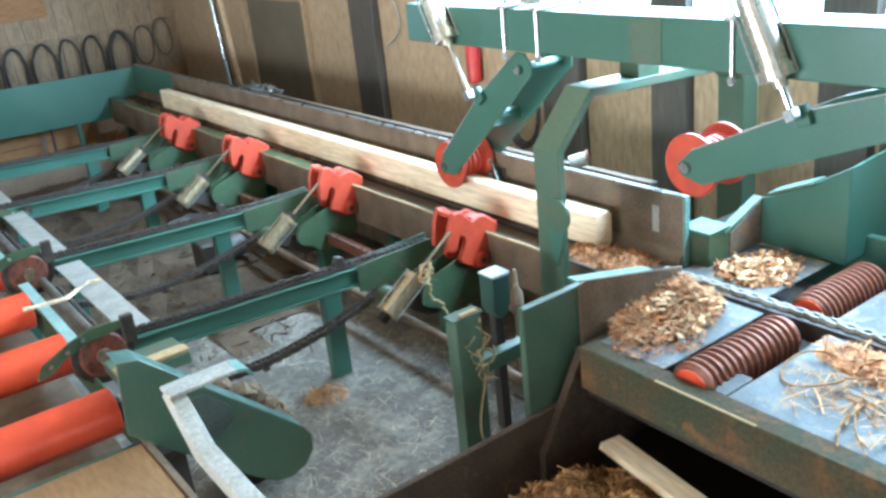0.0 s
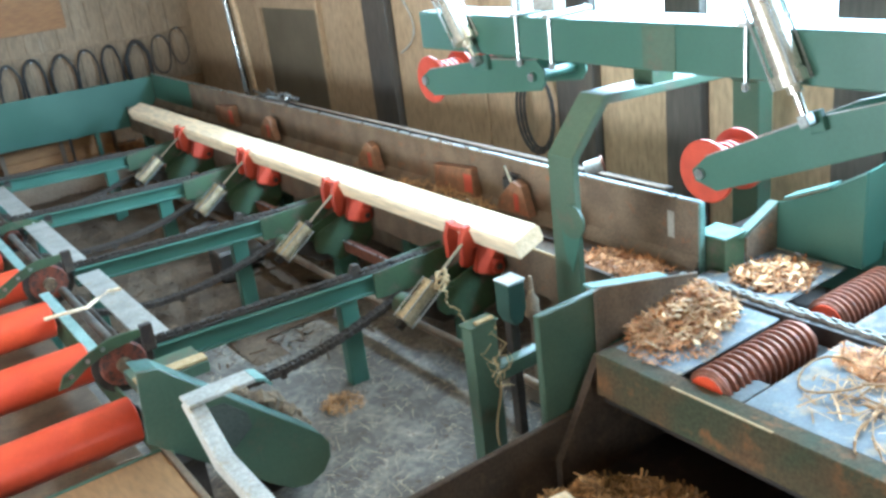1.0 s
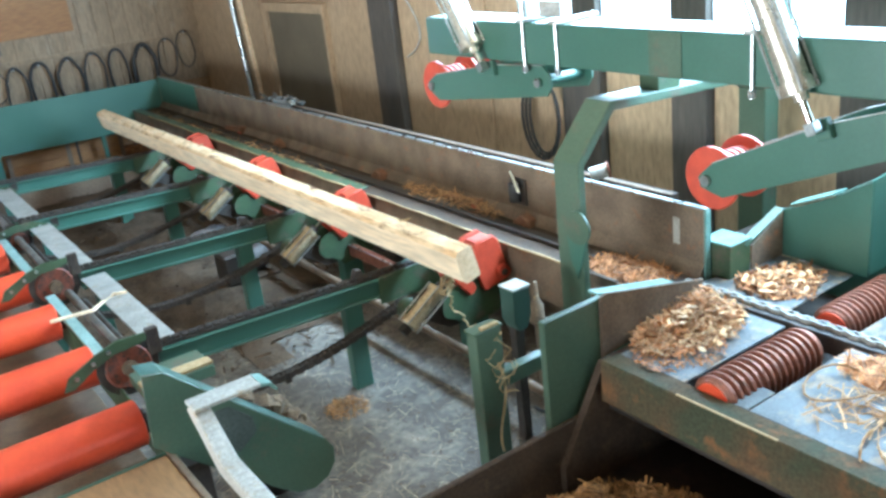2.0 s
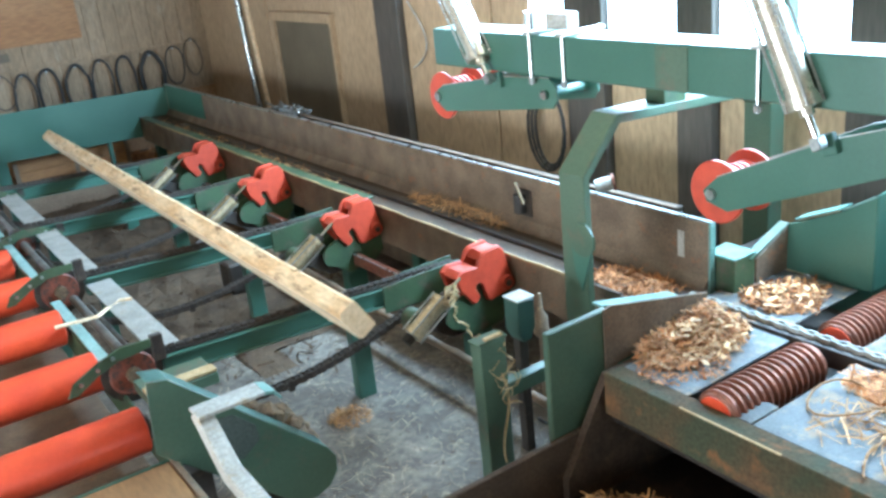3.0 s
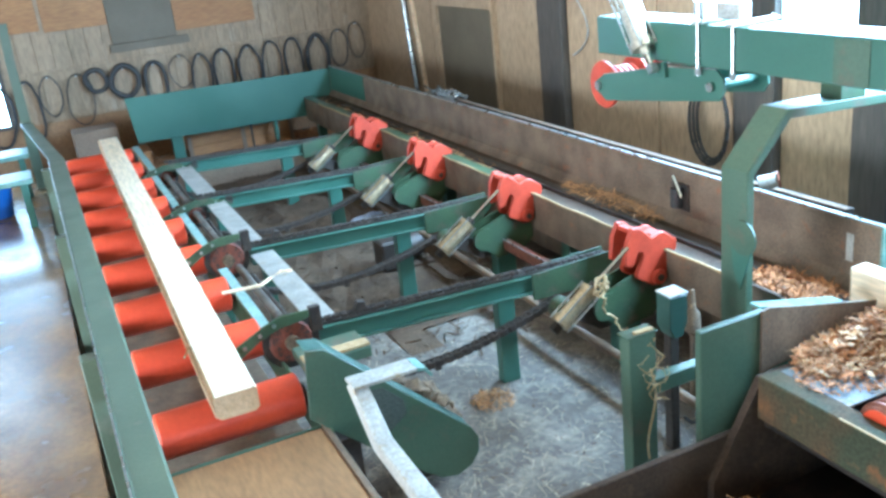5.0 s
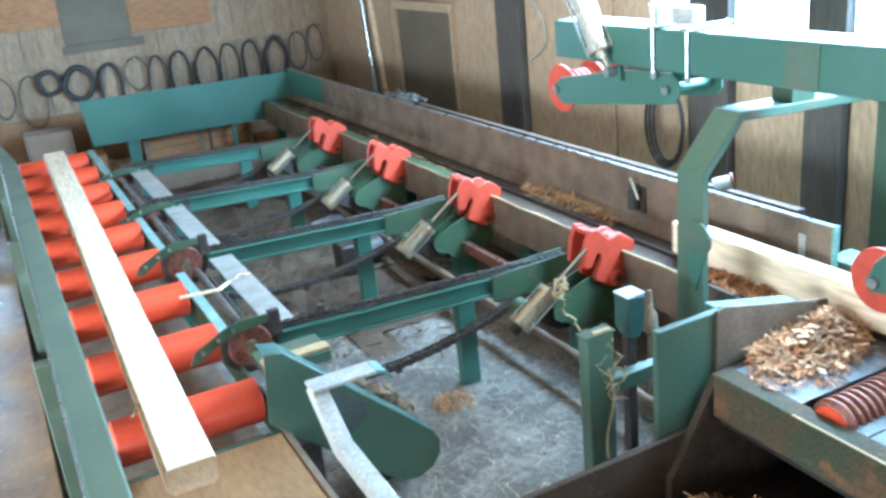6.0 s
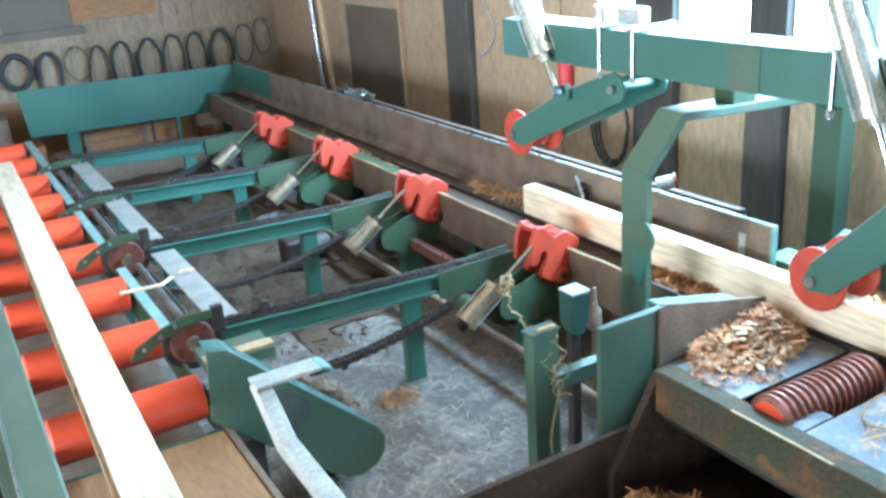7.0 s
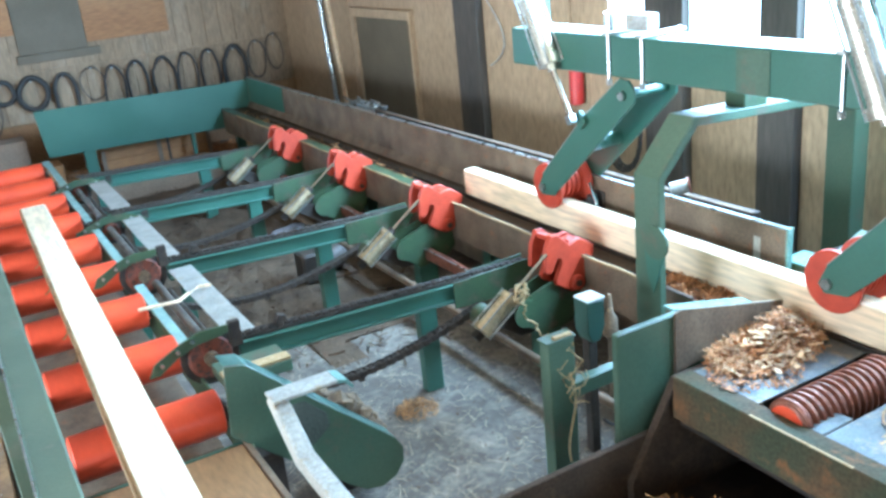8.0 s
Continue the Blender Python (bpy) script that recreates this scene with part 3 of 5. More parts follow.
    # curved lead-on plate
    outline = [(0.66, 0.50), (0.70, 0.575), (0.86, 0.655), (0.98, 0.695), (1.145, 0.69), (1.15, 0.645), (1.08, 0.63), (0.96, 0.62), (0.84, 0.575), (0.72, 0.50)]
    if far:
        outline = [(0.80, 0.41), (0.80, 0.45), (0.95, 0.51), (1.09, 0.55), (1.25, 0.545), (1.44, 0.455), (1.44, 0.42), (1.25, 0.48), (1.08, 0.48), (0.95, 0.44)]
    part("lead_plate", prism(B(), outline, -0.075, -0.060, "xz", 0.003), GREEN_OLD, t)
    for bx, bz in ((0.88, 0.46), (1.0, 0.50), (1.30, 0.49)) if far else ((0.74, 0.56), (0.84, 0.612), (0.93, 0.65)):
        part("bolt", rod(B(), (bx, -0.088, bz), (bx, -0.075, bz), 0.012, 8), STEEL, t)
    part("lead_stop", box(B(), 1.40, 1.46, -0.06, -0.03, 0.44, 0.52) if far else box(B(), 1.152, 1.22, -0.075, -0.03, 0.54, 0.70), BLACK_STEEL, t)
    # legs
    part("leg", box(B(), 2.44, 2.57, 0.02, 0.10, FLOOR, zb(2.4) - 0.13), GREEN, t)
    part("leg", box(B(), 1.30, 1.38, 0.05, 0.11, FLOOR, zb(1.3) - 0.13), GREEN, t)
    return t


for pair, far_end in ((YBEAM[:2], False), (YBEAM[2:], True)):
    deck = chain_deck(pair[0], far_end)
    copy_thing(deck, pose(0, pair[1], 0))

# ---- turners: green bracket, pneumatic cylinder, red swinging fork ----
PX, PZ = 3.527, 0.33


def kicker_bracket(y):
    t = thing("turner_bracket", "green bracket plates with a dirty post under the red fork", "bracket", "fork brackets", pose(0, y, 0))
    outline = [(3.58, 0.37), (3.60, 0.12), (3.50, 0.03), (3.24, 0.0), (3.04, 0.17), (3.10, 0.30), (3.30, 0.36), (3.46, 0.40)]
    part("side_plate", prism(B(), outline, 0.012, 0.024, "xz", 0.003), GREEN_OLD, t)
    part("side_plate", prism(B(), outline, 0.165, 0.177, "xz", 0.003), GREEN_OLD, t)
    part("pivot_disc", rod(B(), (2.80, -0.02, 0.27), (2.80, 0.10, 0.27), 0.075, 20), GREEN_OLD, t)
    part("pivot_disc", rod(B(), (3.12, 0.0, 0.20), (3.12, 0.010, 0.20), 0.10, 20), GREEN_OLD, t)
    part("arm", prism(B(), [(2.72, 0.28), (2.82, 0.33), (3.2, 0.13), (3.22, 0.02), (3.1, 0.02)], 0.06, 0.09, "xz", 0.003), BLACK_STEEL, t)
    part("post", box(B(), 3.24, 3.42, 0.03, 0.15, FLOOR, 0.02), GREEN, t)
    return t


def fork_shape(y0, y1):
    o = [(-0.20, 0.39), (-0.14, 0.385), (-0.045, 0.29), (0.02, 0.315), (0.06, 0.31), (0.165, 0.23), (0.165, 0.18), (0.06, -0.02), (0.02, -0.065), (-0.04, -0.06), (-0.165, 0.02), (-0.175, 0.05),
         (-0.120, 0.165), (-0.123, 0.198), (-0.148, 0.208), (-0.172, 0.19), (-0.190, 0.125), (-0.235, 0.118), (-0.262, 0.14), (-0.245, 0.30)]
    return prism(B(), o, y0, y1, "xz", 0.008)


def kicker(y):
    t = thing("turner_fork", "red cast steel fork that swings boards over", "turning fork", "red turning forks", pose(PX, y, PZ))
    part("cheek", fork_shape(-0.03, 0.01), RED, t)
    part("cheek", fork_shape(0.135, 0.175), RED, t)
    part("bridge", prism(B(), [(-0.20, 0.375), (-0.14, 0.37), (-0.045, 0.275), (-0.065, 0.255), (-0.15, 0.34), (-0.20, 0.345)], 0.0105, 0.1345, "xz", 0.004), RED, t)
    part("bridge", prism(B(), [(0.0, 0.285), (0.06, 0.295), (0.155, 0.215), (0.155, 0.15), (0.02, 0.2)], 0.0105, 0.1345, "xz", 0.004), RED, t)
    part("boss", lathe(B(), [(0, 0.05), (0.012, 0.055), (0.025, 0.055), (0.03, 0.05)], (0, -0.058, 0), (0, 1, 0), 20), RED, t)
    part("pivot_pin", rod(B(), (0, -0.07, 0), (0, 0.20, 0), 0.024, 12), BLACK_STEEL, t, "dark pivot pin")
    return t


CA = (2.69, -0.10, 0.25)      # cylinder's tail, relative to the fork's y


def air_cylinder(y):
    t = thing("air_cylinder", "dusty metal pneumatic cylinder driving a red fork", "air cylinder", "fork cylinders", pose(CA[0], y + CA[1], CA[2], 0, -35, 0))
    bm = B()
    lathe(bm, [(-0.01, 0.060), (0.0, 0.066), (0.035, 0.066), (0.037, 0.056), (0.26, 0.056), (0.262, 0.066), (0.297, 0.066), (0.30, 0.035)], (0, 0, 0), (1, 0, 0), 20)
    part("barrel", bm, CYL, t, "bare metal barrel")
    for sy, sz in ((-1, -1), (1, -1), (1, 1), (-1, 1)):
        part("tie_rod", rod(B(), (-0.015, 0.052 * sy, 0.052 * sz), (0.305, 0.052 * sy, 0.052 * sz), 0.007, 6), STEEL, t)
    part("tail_clevis", box(B(), -0.07, -0.012, -0.025, 0.025, -0.03, 0.03), BLACK_STEEL, t)
    part("gland", rod(B(), (0.30, 0, 0), (0.34, 0, 0), 0.036, 12), BLACK_STEEL, t)
    r = part("piston_rod", rod(B(), (0.0, 0, 0), (0.33, 0, 0), 0.013, 10), CHROME, t, "bright piston rod")
    r.matrix_basis = pose(0.25, 0, 0)
    return t


YK = [4.60 + 1.755 * k for k in range(4)]
brackets, forks, cyls = [kicker_bracket(YK[0])], [kicker(YK[0])], [air_cylinder(YK[0])]
for y in YK[1:]:
    brackets.append(copy_thing(brackets[0], pose(0, y, 0)))
    forks.append(copy_thing(forks[0], pose(PX, y, PZ)))
    cyls.append(copy_thing(cyls[0], pose(CA[0], y + CA[1], CA[2], 0, -35, 0)))

# shaft, twine and red channel between the brackets
tagged(part("twine", tube(B(), [(3.585, 4.0 + 8.2 * k / 40, 0.515 + 0.006 * math.sin(k * 1.9)) for k in range(41)], 0.009, 6), STRING), "hemp twine stretched along the trough front", "twine")
tagged(part("red_channel", box(B(), 3.30, 3.36, 4.95, 11.0, 0.06, 0.15), RUST_RED), "dull red steel channel tying the brackets", "channel")
part("edge", box(B(), 3.295, 3.31, 4.95, 11.0, 0.1505, 0.158), STEEL, bpy.data.objects["red_channel"])
tagged(part("cross_pipe", rod(B(), (3.05, 3.5, -0.05), (3.05, 11.2, -0.05), 0.03), RUST), "rusty shaft joining the brackets below", "shaft")
# knotted twine hanging on the nearest cylinder
bm = B()
rg = random.Random(3)
px = Vector((2.98, 4.40, 0.50))
pts = [px]
for k in range(26):
    px = px + Vector((0.012 + rg.uniform(-.03, .03), rg.uniform(-.02, .02), -0.026 + rg.uniform(-.012, .012)))
    pts.append(px)
tube(bm, pts, 0.008, 5)
for k in range(5):
    tube(bm, [Vector((2.95, 4.40, 0.47)) + Vector((0.06 * math.cos(a * .9 + k), 0.05 * math.sin(a * 1.1 + k), 0.05 * math.sin(a + k * 2))) for a in range(7)], 0.006, 5)
for k in range(3):
    q = pts[-1 - 4 * k]
    tube(bm, [q + Vector((0.05 * math.sin(a * .8 + k), 0.02 * math.cos(a), -0.055 * a)) for a in range(8)], 0.006, 5)
for k in range(5):
    q = Vector((2.60 + rg.uniform(-0.05, 0.06), 3.44 + rg.uniform(-0.02, 0.015), 0.60 - rg.uniform(0.0, 0.22)))
    tube(bm, [q + Vector((0.05 * math.sin(a * 0.9 + k), 0.012 * math.cos(a * 1.3 + k), -0.028 * a + 0.015 * math.sin(a * 2 + k))) for a in range(8)], 0.0035, 5)
far_end, near_end = Vector(pts[-1]), Vector((2.62, 3.44, 0.58))
tube(bm, [far_end.lerp(near_end, a / 7) + Vector((0, 0, -0.10 * math.sin(math.pi * a / 7) + rg.uniform(-0.01, 0.01))) for a in range(8)], 0.006, 5)
tagged(part("bark_string", bm, STRING), "tangled bark strings caught on a cylinder", "string")

# lifting blocks that rise in the trough
EJ = [(3.98, 4.86, 0), (4.02, 5.62, 1), (3.98, 6.9, 0), (3.95, 8.95, 0), (4.0, 10.2, 1)]


def lifter(wide):
    t = thing("lifting_block", "rust-brown lifting block rising through the trough floor", "lifter", "trough lifting blocks")
    if wide:
        part("body", prism(B(), [(-0.27, 0), (0.27, 0), (0.27, 0.20), (-0.23, 0.24)], -0.04, 0.04, "yz", 0.006), RUST_BLOCK, t)
        part("scuff", box(B(), -0.045, -0.041, -0.24, -0.14, 0.04, 0.19, 0), RED, t, "red painted patch worn off")
    else:
        part("body", prism(B(), [(-0.18, 0), (0.18, 0), (0.15, 0.10), (-0.02, 0.25), (-0.11, 0.22)], -0.04, 0.04, "yz", 0.006), RUST_BLOCK, t)
        part("scuff", box(B(), -0.045, -0.041, -0.08, -0.03, 0.03, 0.16, 0), RED, t, "red painted patch worn off")
    return t


lifters = [lifter(w) for _, _, w in EJ]

# ---- roller table ----
YR = [4.375 + 0.898 * k for k in range(9)]
ROLL_Z, ROLL_R = 0.388, 0.125
bm = B()
lathe(bm, [(0.0, 0.10), (0.004, 0.118), (0.010, ROLL_R), (0.765, ROLL_R), (0.771, 0.118), (0.775, 0.10)], (0, 0, 0), (1, 0, 0), 36)
ROLLER_MESH = bm


def roller(y):
    t = thing("conveyor_roller", "orange painted steel conveyor roller", "roller", "orange rollers", pose(0.15, y, ROLL_Z))
    part("drum", ROLLER_MESH, ORANGE, t)
    part("shaft", rod(B(), (-0.06, 0, 0), (0.83, 0, 0), 0.03, 12), STEEL, t)
    part("end_hub", rod(B(), (0.776, 0, 0), (0.80, 0, 0), 0.07, 16), BLACK_STEEL, t)
    return t


rollers = [roller(YR[0])]
for y in YR[1:]:
    rollers.append(copy_thing(rollers[0], pose(0.15, y, ROLL_Z)))
table = thing("roller_frame", "green steel side frame of the roller table", "conveyor frame")
part("inner_side", box(B(), 0.955, 0.975, 3.95, 12.3, 0.16, 0.36), GREEN_OLD, table)
part("outer_side", box(B(), 0.075, 0.095, 3.95, 12.3, 0.16, 0.42), GREEN, table)
part("under_tray", box(B(), 0.10, 0.95, 4.6, 12.2, 0.02, 0.04), RUST, table, "dirty tray under the rollers")
for y in (4.1, 6.7, 9.4, 12.0):
    part("leg", box(B(), 0.93, 1.02, y, y + 0.09, FLOOR, 0.16), GREEN, table)
    part("leg", box(B(), 0.06, 0.14, y, y + 0.09, FLOOR, 0.16), GREEN, table)
for k, y in enumerate(YR[:-1]):
    a = YBEAM[0] + D2 * (k // 2)
    if k % 2 == 0 and k > 0:
        part("angle_strip", box(B(), 0.93, 1.0, a - D2 + 0.22, a - 0.12, 0.455, 0.468), STRIP, table, "worn light teal strip")
        part("line_shaft", rod(B(), (1.10, a - D2 + 0.12, 0.42), (1.10, a - 0.05, 0.42), 0.03, 12), SHAFT, table)
        part("line_shaft", rod(B(), (1.19, a - D2 + 0.2, 0.33), (1.19, a - 0.05, 0.33), 0.018, 10), SHAFT, table)
        part("flat_bar", box(B(), 1.21, 1.39, a - D2 + 0.24, a - 0.02, 0.472, 0.484), GALV, table, "dusty flat bar between the chain beams")
        part("bearing_block", box(B(), 1.04, 1.16, a - D2 + 0.14, a - D2 + 0.26, 0.36, 0.49, 0.02), BLACK_STEEL, table)
part("angle_strip", box(B(), 0.97, 1.05, 10.3, 12.0, 0.43, 0.443), STRIP, table, "worn light teal strip")

# side guard rail and walkway beyond the rollers
fence = thing("side_guard", "green steel guard rail along the roller table", "guard rail")
part("top_plate", prism(B(), [(-0.02, 0.80), (0.115, 0.80), (0.127, 0.79), (0.127, 0.77), (-0.02, 0.78)], 1.2, 10.2, "xz", 0.002), FENCE_GREEN, fence)
part("web", box(B(), -0.035, -0.021, 1.2, 10.2, 0.55, 0.802), FENCE_GREEN, fence)
part("bright_edge", box(B(), -0.040, -0.030, 1.2, 10.2, 0.8025, 0.808, 0.001), STEEL, fence, "edge rubbed bright")
part("far_plate", prism(B(), [(-0.02, 10.202), (0.127, 10.202), (-0.126, 13.2), (-0.266, 13.2)], 0.785, 0.80, "xy", 0.002), FENCE_GREEN, fence)
part("tall_post", prism(B(), [(-0.266, FLOOR + 0.16), (-0.126, FLOOR + 0.16), (-0.128, 1.62), (-0.105, 2.10), (-0.215, 2.10), (-0.241, 1.62)], 13.202, 13.26, "xz", 0.004), FENCE_GREEN, fence)
for y in (1.5, 4.7, 7.2, 9.9):
    part("post", box(B(), -0.12, -0.04, y, y + 0.10, FLOOR, 0.78), FENCE_GREEN, fence)
walkway = setting("walkway", box(B(), XL + 0.02, -0.16, 0.5, 14.4, FLOOR + 0.002, FLOOR + 0.16, 0.006), WALK, "worn brown walkway beside the roller table", "walkway")
side = thing("side_table", "pale green steel table by the end wall", "table")
part("top", box(B(), -1.6, -0.25, 11.0, 11.5, 0.44, 0.50), TEAL, side)
part("top", box(B(), -1.6, -0.25, 12.6, 13.1, 0.44, 0.50), TEAL, side)
for x, y in ((-0.4, 11.2), (-1.4, 11.2), (-0.4, 12.8), (-1.4, 12.8)):
    part("leg", box(B(), x, x + 0.08, y, y + 0.08, FLOOR + 0.16, 0.44), GREEN, side)

# chute panel, chain guard and grey bar at the roller table's head
chute = thing("chute_panel", "brown wooden panel before the first roller", "panel")
part("board", box(B(), 0.12, 0.93, 2.6, 4.03, 0.325, 0.350), PANEL, chute)
part("trim", box(B(), 0.935, 0.965, 2.6, 4.06, 0.20, 0.362), RUST, chute)
part("front_lip", box(B(), 0.12, 0.955, 4.035, 4.055, 0.20, 0.352), GREEN, chute)
part("support", box(B(), 0.2, 0.9, 2.8, 3.4, FLOOR, 0.324), BLACK_STEEL, chute)
guard = thing("chain_guard", "sloping green sheet-steel drive guard with a rounded end", "guard")
go = [(0.90, 0.82), (1.00, 0.80), (1.76, 0.07), (1.80, 0.0), (1.795, -0.09), (1.74, -0.165), (1.65, -0.20), (1.55, -0.18), (1.46, -0.11), (1.05, 0.27), (0.87, 0.44)]
part("front_sheet", prism(B(), go, 3.985, 3.997, "xz", 0.003), GREEN_DUSTY, guard)
rim = B()
for (a, b), (c, d) in zip(go, go[1:6]):
    v = [rim.verts.new(p) for p in ((a, 3.998, b), (c, 3.998, d), (c, 4.14, d), (a, 4.14, b))]
    rim.faces.new(v)
bmesh.ops.solidify(rim, geom=rim.faces[:], thickness=0.012)
part("rim", rim, TEAL, guard, "light worn rim")
part("wire_mesh", prism(B(), [(1.15, 0.50), (1.275, 0.49), (1.38, 0.385), (1.39, 0.30), (1.28, 0.22), (1.15, 0.35)], 3.977, 3.983, "xz"), MESH, guard, "dark dusty wire mesh panel")
part("mount", box(B(), 1.0, 1.12, 4.0, 4.14, FLOOR, 0.25), BLACK_STEEL, guard)
motor = thing("drive_motor", "dirt-caked drive motor behind the green guard", "motor")
part("body", lathe(B(), [(0, 0.10), (0.01, 0.13), (0.28, 0.13), (0.30, 0.09)], (1.50, 4.16, 0.12), (0, 1, 0), 20), RUST, motor)
part("foot", box(B(), 1.40, 1.62, 4.18, 4.44, FLOOR, 0.02), BLACK_STEEL, motor)
clod = B()
for k in range(60):
    rg = random.Random(400 + k)
    u = rg.random()
    c = Vector((1.42 + 0.38 * u, rg.uniform(4.18, 4.40), 0.30 - 0.30 * u * u + rg.uniform(-0.14, 0.02)))
    m = Matrix.Translation(c) @ Euler((rg.random() * 3, rg.random() * 3, rg.random() * 3)).to_matrix().to_4x4()
    bmesh.ops.create_icosphere(clod, subdivisions=1, radius=rg.uniform(0.035, 0.075), matrix=m)
for v in clod.verts:
    v.co += 0.03 * noise.noise_vector(v.co * 22)
tagged(part("dirt", clod, CAKED, motor, "", False), "caked sawdust", kind="stuff")
part("bracket", box(B(), 0.93, 1.30, 4.15, 4.40, 0.60, 0.66), GREEN_DUSTY, motor, "dusty green bracket")
part("splinter", box(B(), 0.93, 1.30, 4.16, 4.24, 0.662, 0.68), STRING, motor, "loose splinter of bark", False)
bar = thing("grey_bar", "bent galvanised channel reaching over the guard", "steel bar")
part("foot_bar", prism(B(), [(3.20, 1.0), (3.26, 0.96), (3.0, 0.78), (0.9, 0.72), (0.9, 0.79), (2.95, 0.85)], 0.885, 0.955, "yz", 0.004), GALV, bar)
part("cross_bar", box(B(), 0.885, 1.17, 3.15, 3.26, 0.985, 1.002, 0.003, None), GALV, bar)
part("turned_end", prism(B(), [(1.17, 1.002), (1.21, 0.99), (1.24, 0.95), (1.23, 0.945), (1.20, 0.98), (1.17, 0.986)], 3.15, 3.26, "xz"), TEAL, bar)
part("post", box(B(), 0.866, 0.884, 0.95, 1.05, FLOOR, 0.75), GALV, bar)

# ---- portal, overhead beam, hold-down arms ----
portal = thing("portal_frame", "green box-section portal frame over the trough", "frame")
po = [(3.30, FLOOR), (3.35, FLOOR), (3.35, 1.30), (3.60, 1.565), (4.86, 1.49), (4.95, 1.40), (4.95, FLOOR), (5.10, FLOOR), (5.10, 1.46), (4.98, 1.55), (3.575, 1.618), (3.30, 1.325)]
part("frame", prism(B(), po, 3.50, 3.705, "xz", 0.006), GREEN_DUSTY, portal)
part("gusset", lathe(B(), [(0, 0.10), (0.014, 0.10)], (3.285, 3.525, 0.955), (1, 0, 0), 20), GREEN_DUSTY, portal)
part("gusset_foot", prism(B(), [(3.43, 0.955), (3.62, 0.955), (3.59, 0.74), (3.54, 0.64)], 3.288, 3.2975, "yz"), GREEN, portal)
over = thing("overhead_beam", "heavy green overhead beam with clamp bolts", "beam")
part("beam", box(B(), 3.68, 3.96, -3.0, 5.39, 1.752, 2.005, 0.008), GREEN, over)
part("saddle", box(B(), 3.962, 4.15, 3.505, 3.65, 1.586, 1.95), GREEN_OLD, over)
part("weld_plate", box(B(), 3.675, 3.679, 3.09, 3.31, 1.76, 1.99, 0), GREEN_DUSTY, over)
for y in (4.02, 4.32, 2.66, 1.88):
    for x in (3.668, 3.972):
        part("clamp_bolt", rod(B(), (x, y, 1.70), (x, y, 2.04), 0.010, 8), STEEL, over)
    part("clamp_bar", box(B(), 3.64, 4.0, y - 0.03, y + 0.03, 2.008, 2.03), GALV, over)
    part("nut", rod(B(), (3.668, y, 1.705), (3.668, y, 1.74), 0.02, 6), STEEL, over)
part("valve", box(B(), 3.74, 3.84, 4.05, 4.25, 2.032, 2.13, 0.008), GALV, over, "grey valve block")
part("valve_knob", rod(B(), (3.72, 4.36, 2.032), (3.72, 4.36, 2.14), 0.035, 12), STEEL, over)
ARM_L = 1.195


def holddown(pivot):
    """Arm in its own space: pivot at 0, wheel at (0, ARM_L, 0)."""
    t = thing("hold_down_arm", "green twin-plate arm with a red grooved press wheel", "press arm", "hold-down arms", pose(*pivot))
    o = [(-0.10, 0.045), (-0.045, 0.10), (0.45, 0.125), (ARM_L - 0.06, 0.08), (ARM_L + 0.055, 0.03), (ARM_L + 0.055, -0.03), (ARM_L - 0.06, -0.11), (0.45, -0.10), (-0.05, -0.09), (-0.10, -0.04)]
    part("side_plate", prism(B(), o, -0.012, 0.004, "yz", 0.003), GREEN, t)
    part("side_plate", prism(B(), o, 0.336, 0.352, "yz", 0.003), GREEN, t)
    worn = [(-0.045, 0.1005), (0.45, 0.1255), (ARM_L - 0.06, 0.0805), (ARM_L - 0.06, 0.084), (0.45, 0.129), (-0.045, 0.104)]
    part("worn_edge", prism(B(), worn, -0.013, 0.005, "yz"), GALV, t, "top edge worn to bright metal")
    part("worn_edge", prism(B(), worn, 0.335, 0.353, "yz"), GALV, t, "top edge worn to bright metal")
    part("cross_tube", rod(B(), (0.004, 0.62, 0.0), (0.336, 0.62, 0.0), 0.05, 14), GREEN, t)
    part("pivot_shaft", rod(B(), (-0.03, 0, 0), (0.40, 0, 0), 0.03, 12), GREEN, t)
    part("pivot_nut", rod(B(), (-0.04, 0, 0), (-0.013, 0, 0), 0.03, 6), STEEL, t)
    part("axle_nut", rod(B(), (-0.036, ARM_L, 0), (-0.013, ARM_L, 0), 0.032, 6), STEEL, t)
    part("lug", box(B(), -0.05, -0.012, 0.40, 0.48, 0.06, 0.16), GREEN, t)
    prof = [(0.0, 0.04), (0.001, 0.165), (0.006, 0.172), (0.022, 0.172), (0.028, 0.16)]
    for k in range(5):
        prof += [(0.04 + k * 0.045, 0.105), (0.055 + k * 0.045, 0.105), (0.058 + k * 0.045, 0.12), (0.075 + k * 0.045, 0.12)]
    prof += [(0.27, 0.16), (0.276, 0.172), (0.292, 0.172), (0.298, 0.165), (0.300, 0.04)]
    w = part("wheel", lathe(B(), prof, (0, 0, 0), (1, 0, 0), 30), RED, t, "red steel wheel with two flanges")
    w.matrix_basis = pose(0.02, ARM_L, 0)
    return t


P1, P2 = (3.72, 4.24, 1.635), (3.72, 1.84, 1.645)
arm1 = holddown(P1)
arm2 = copy_thing(arm1, pose(*P2))


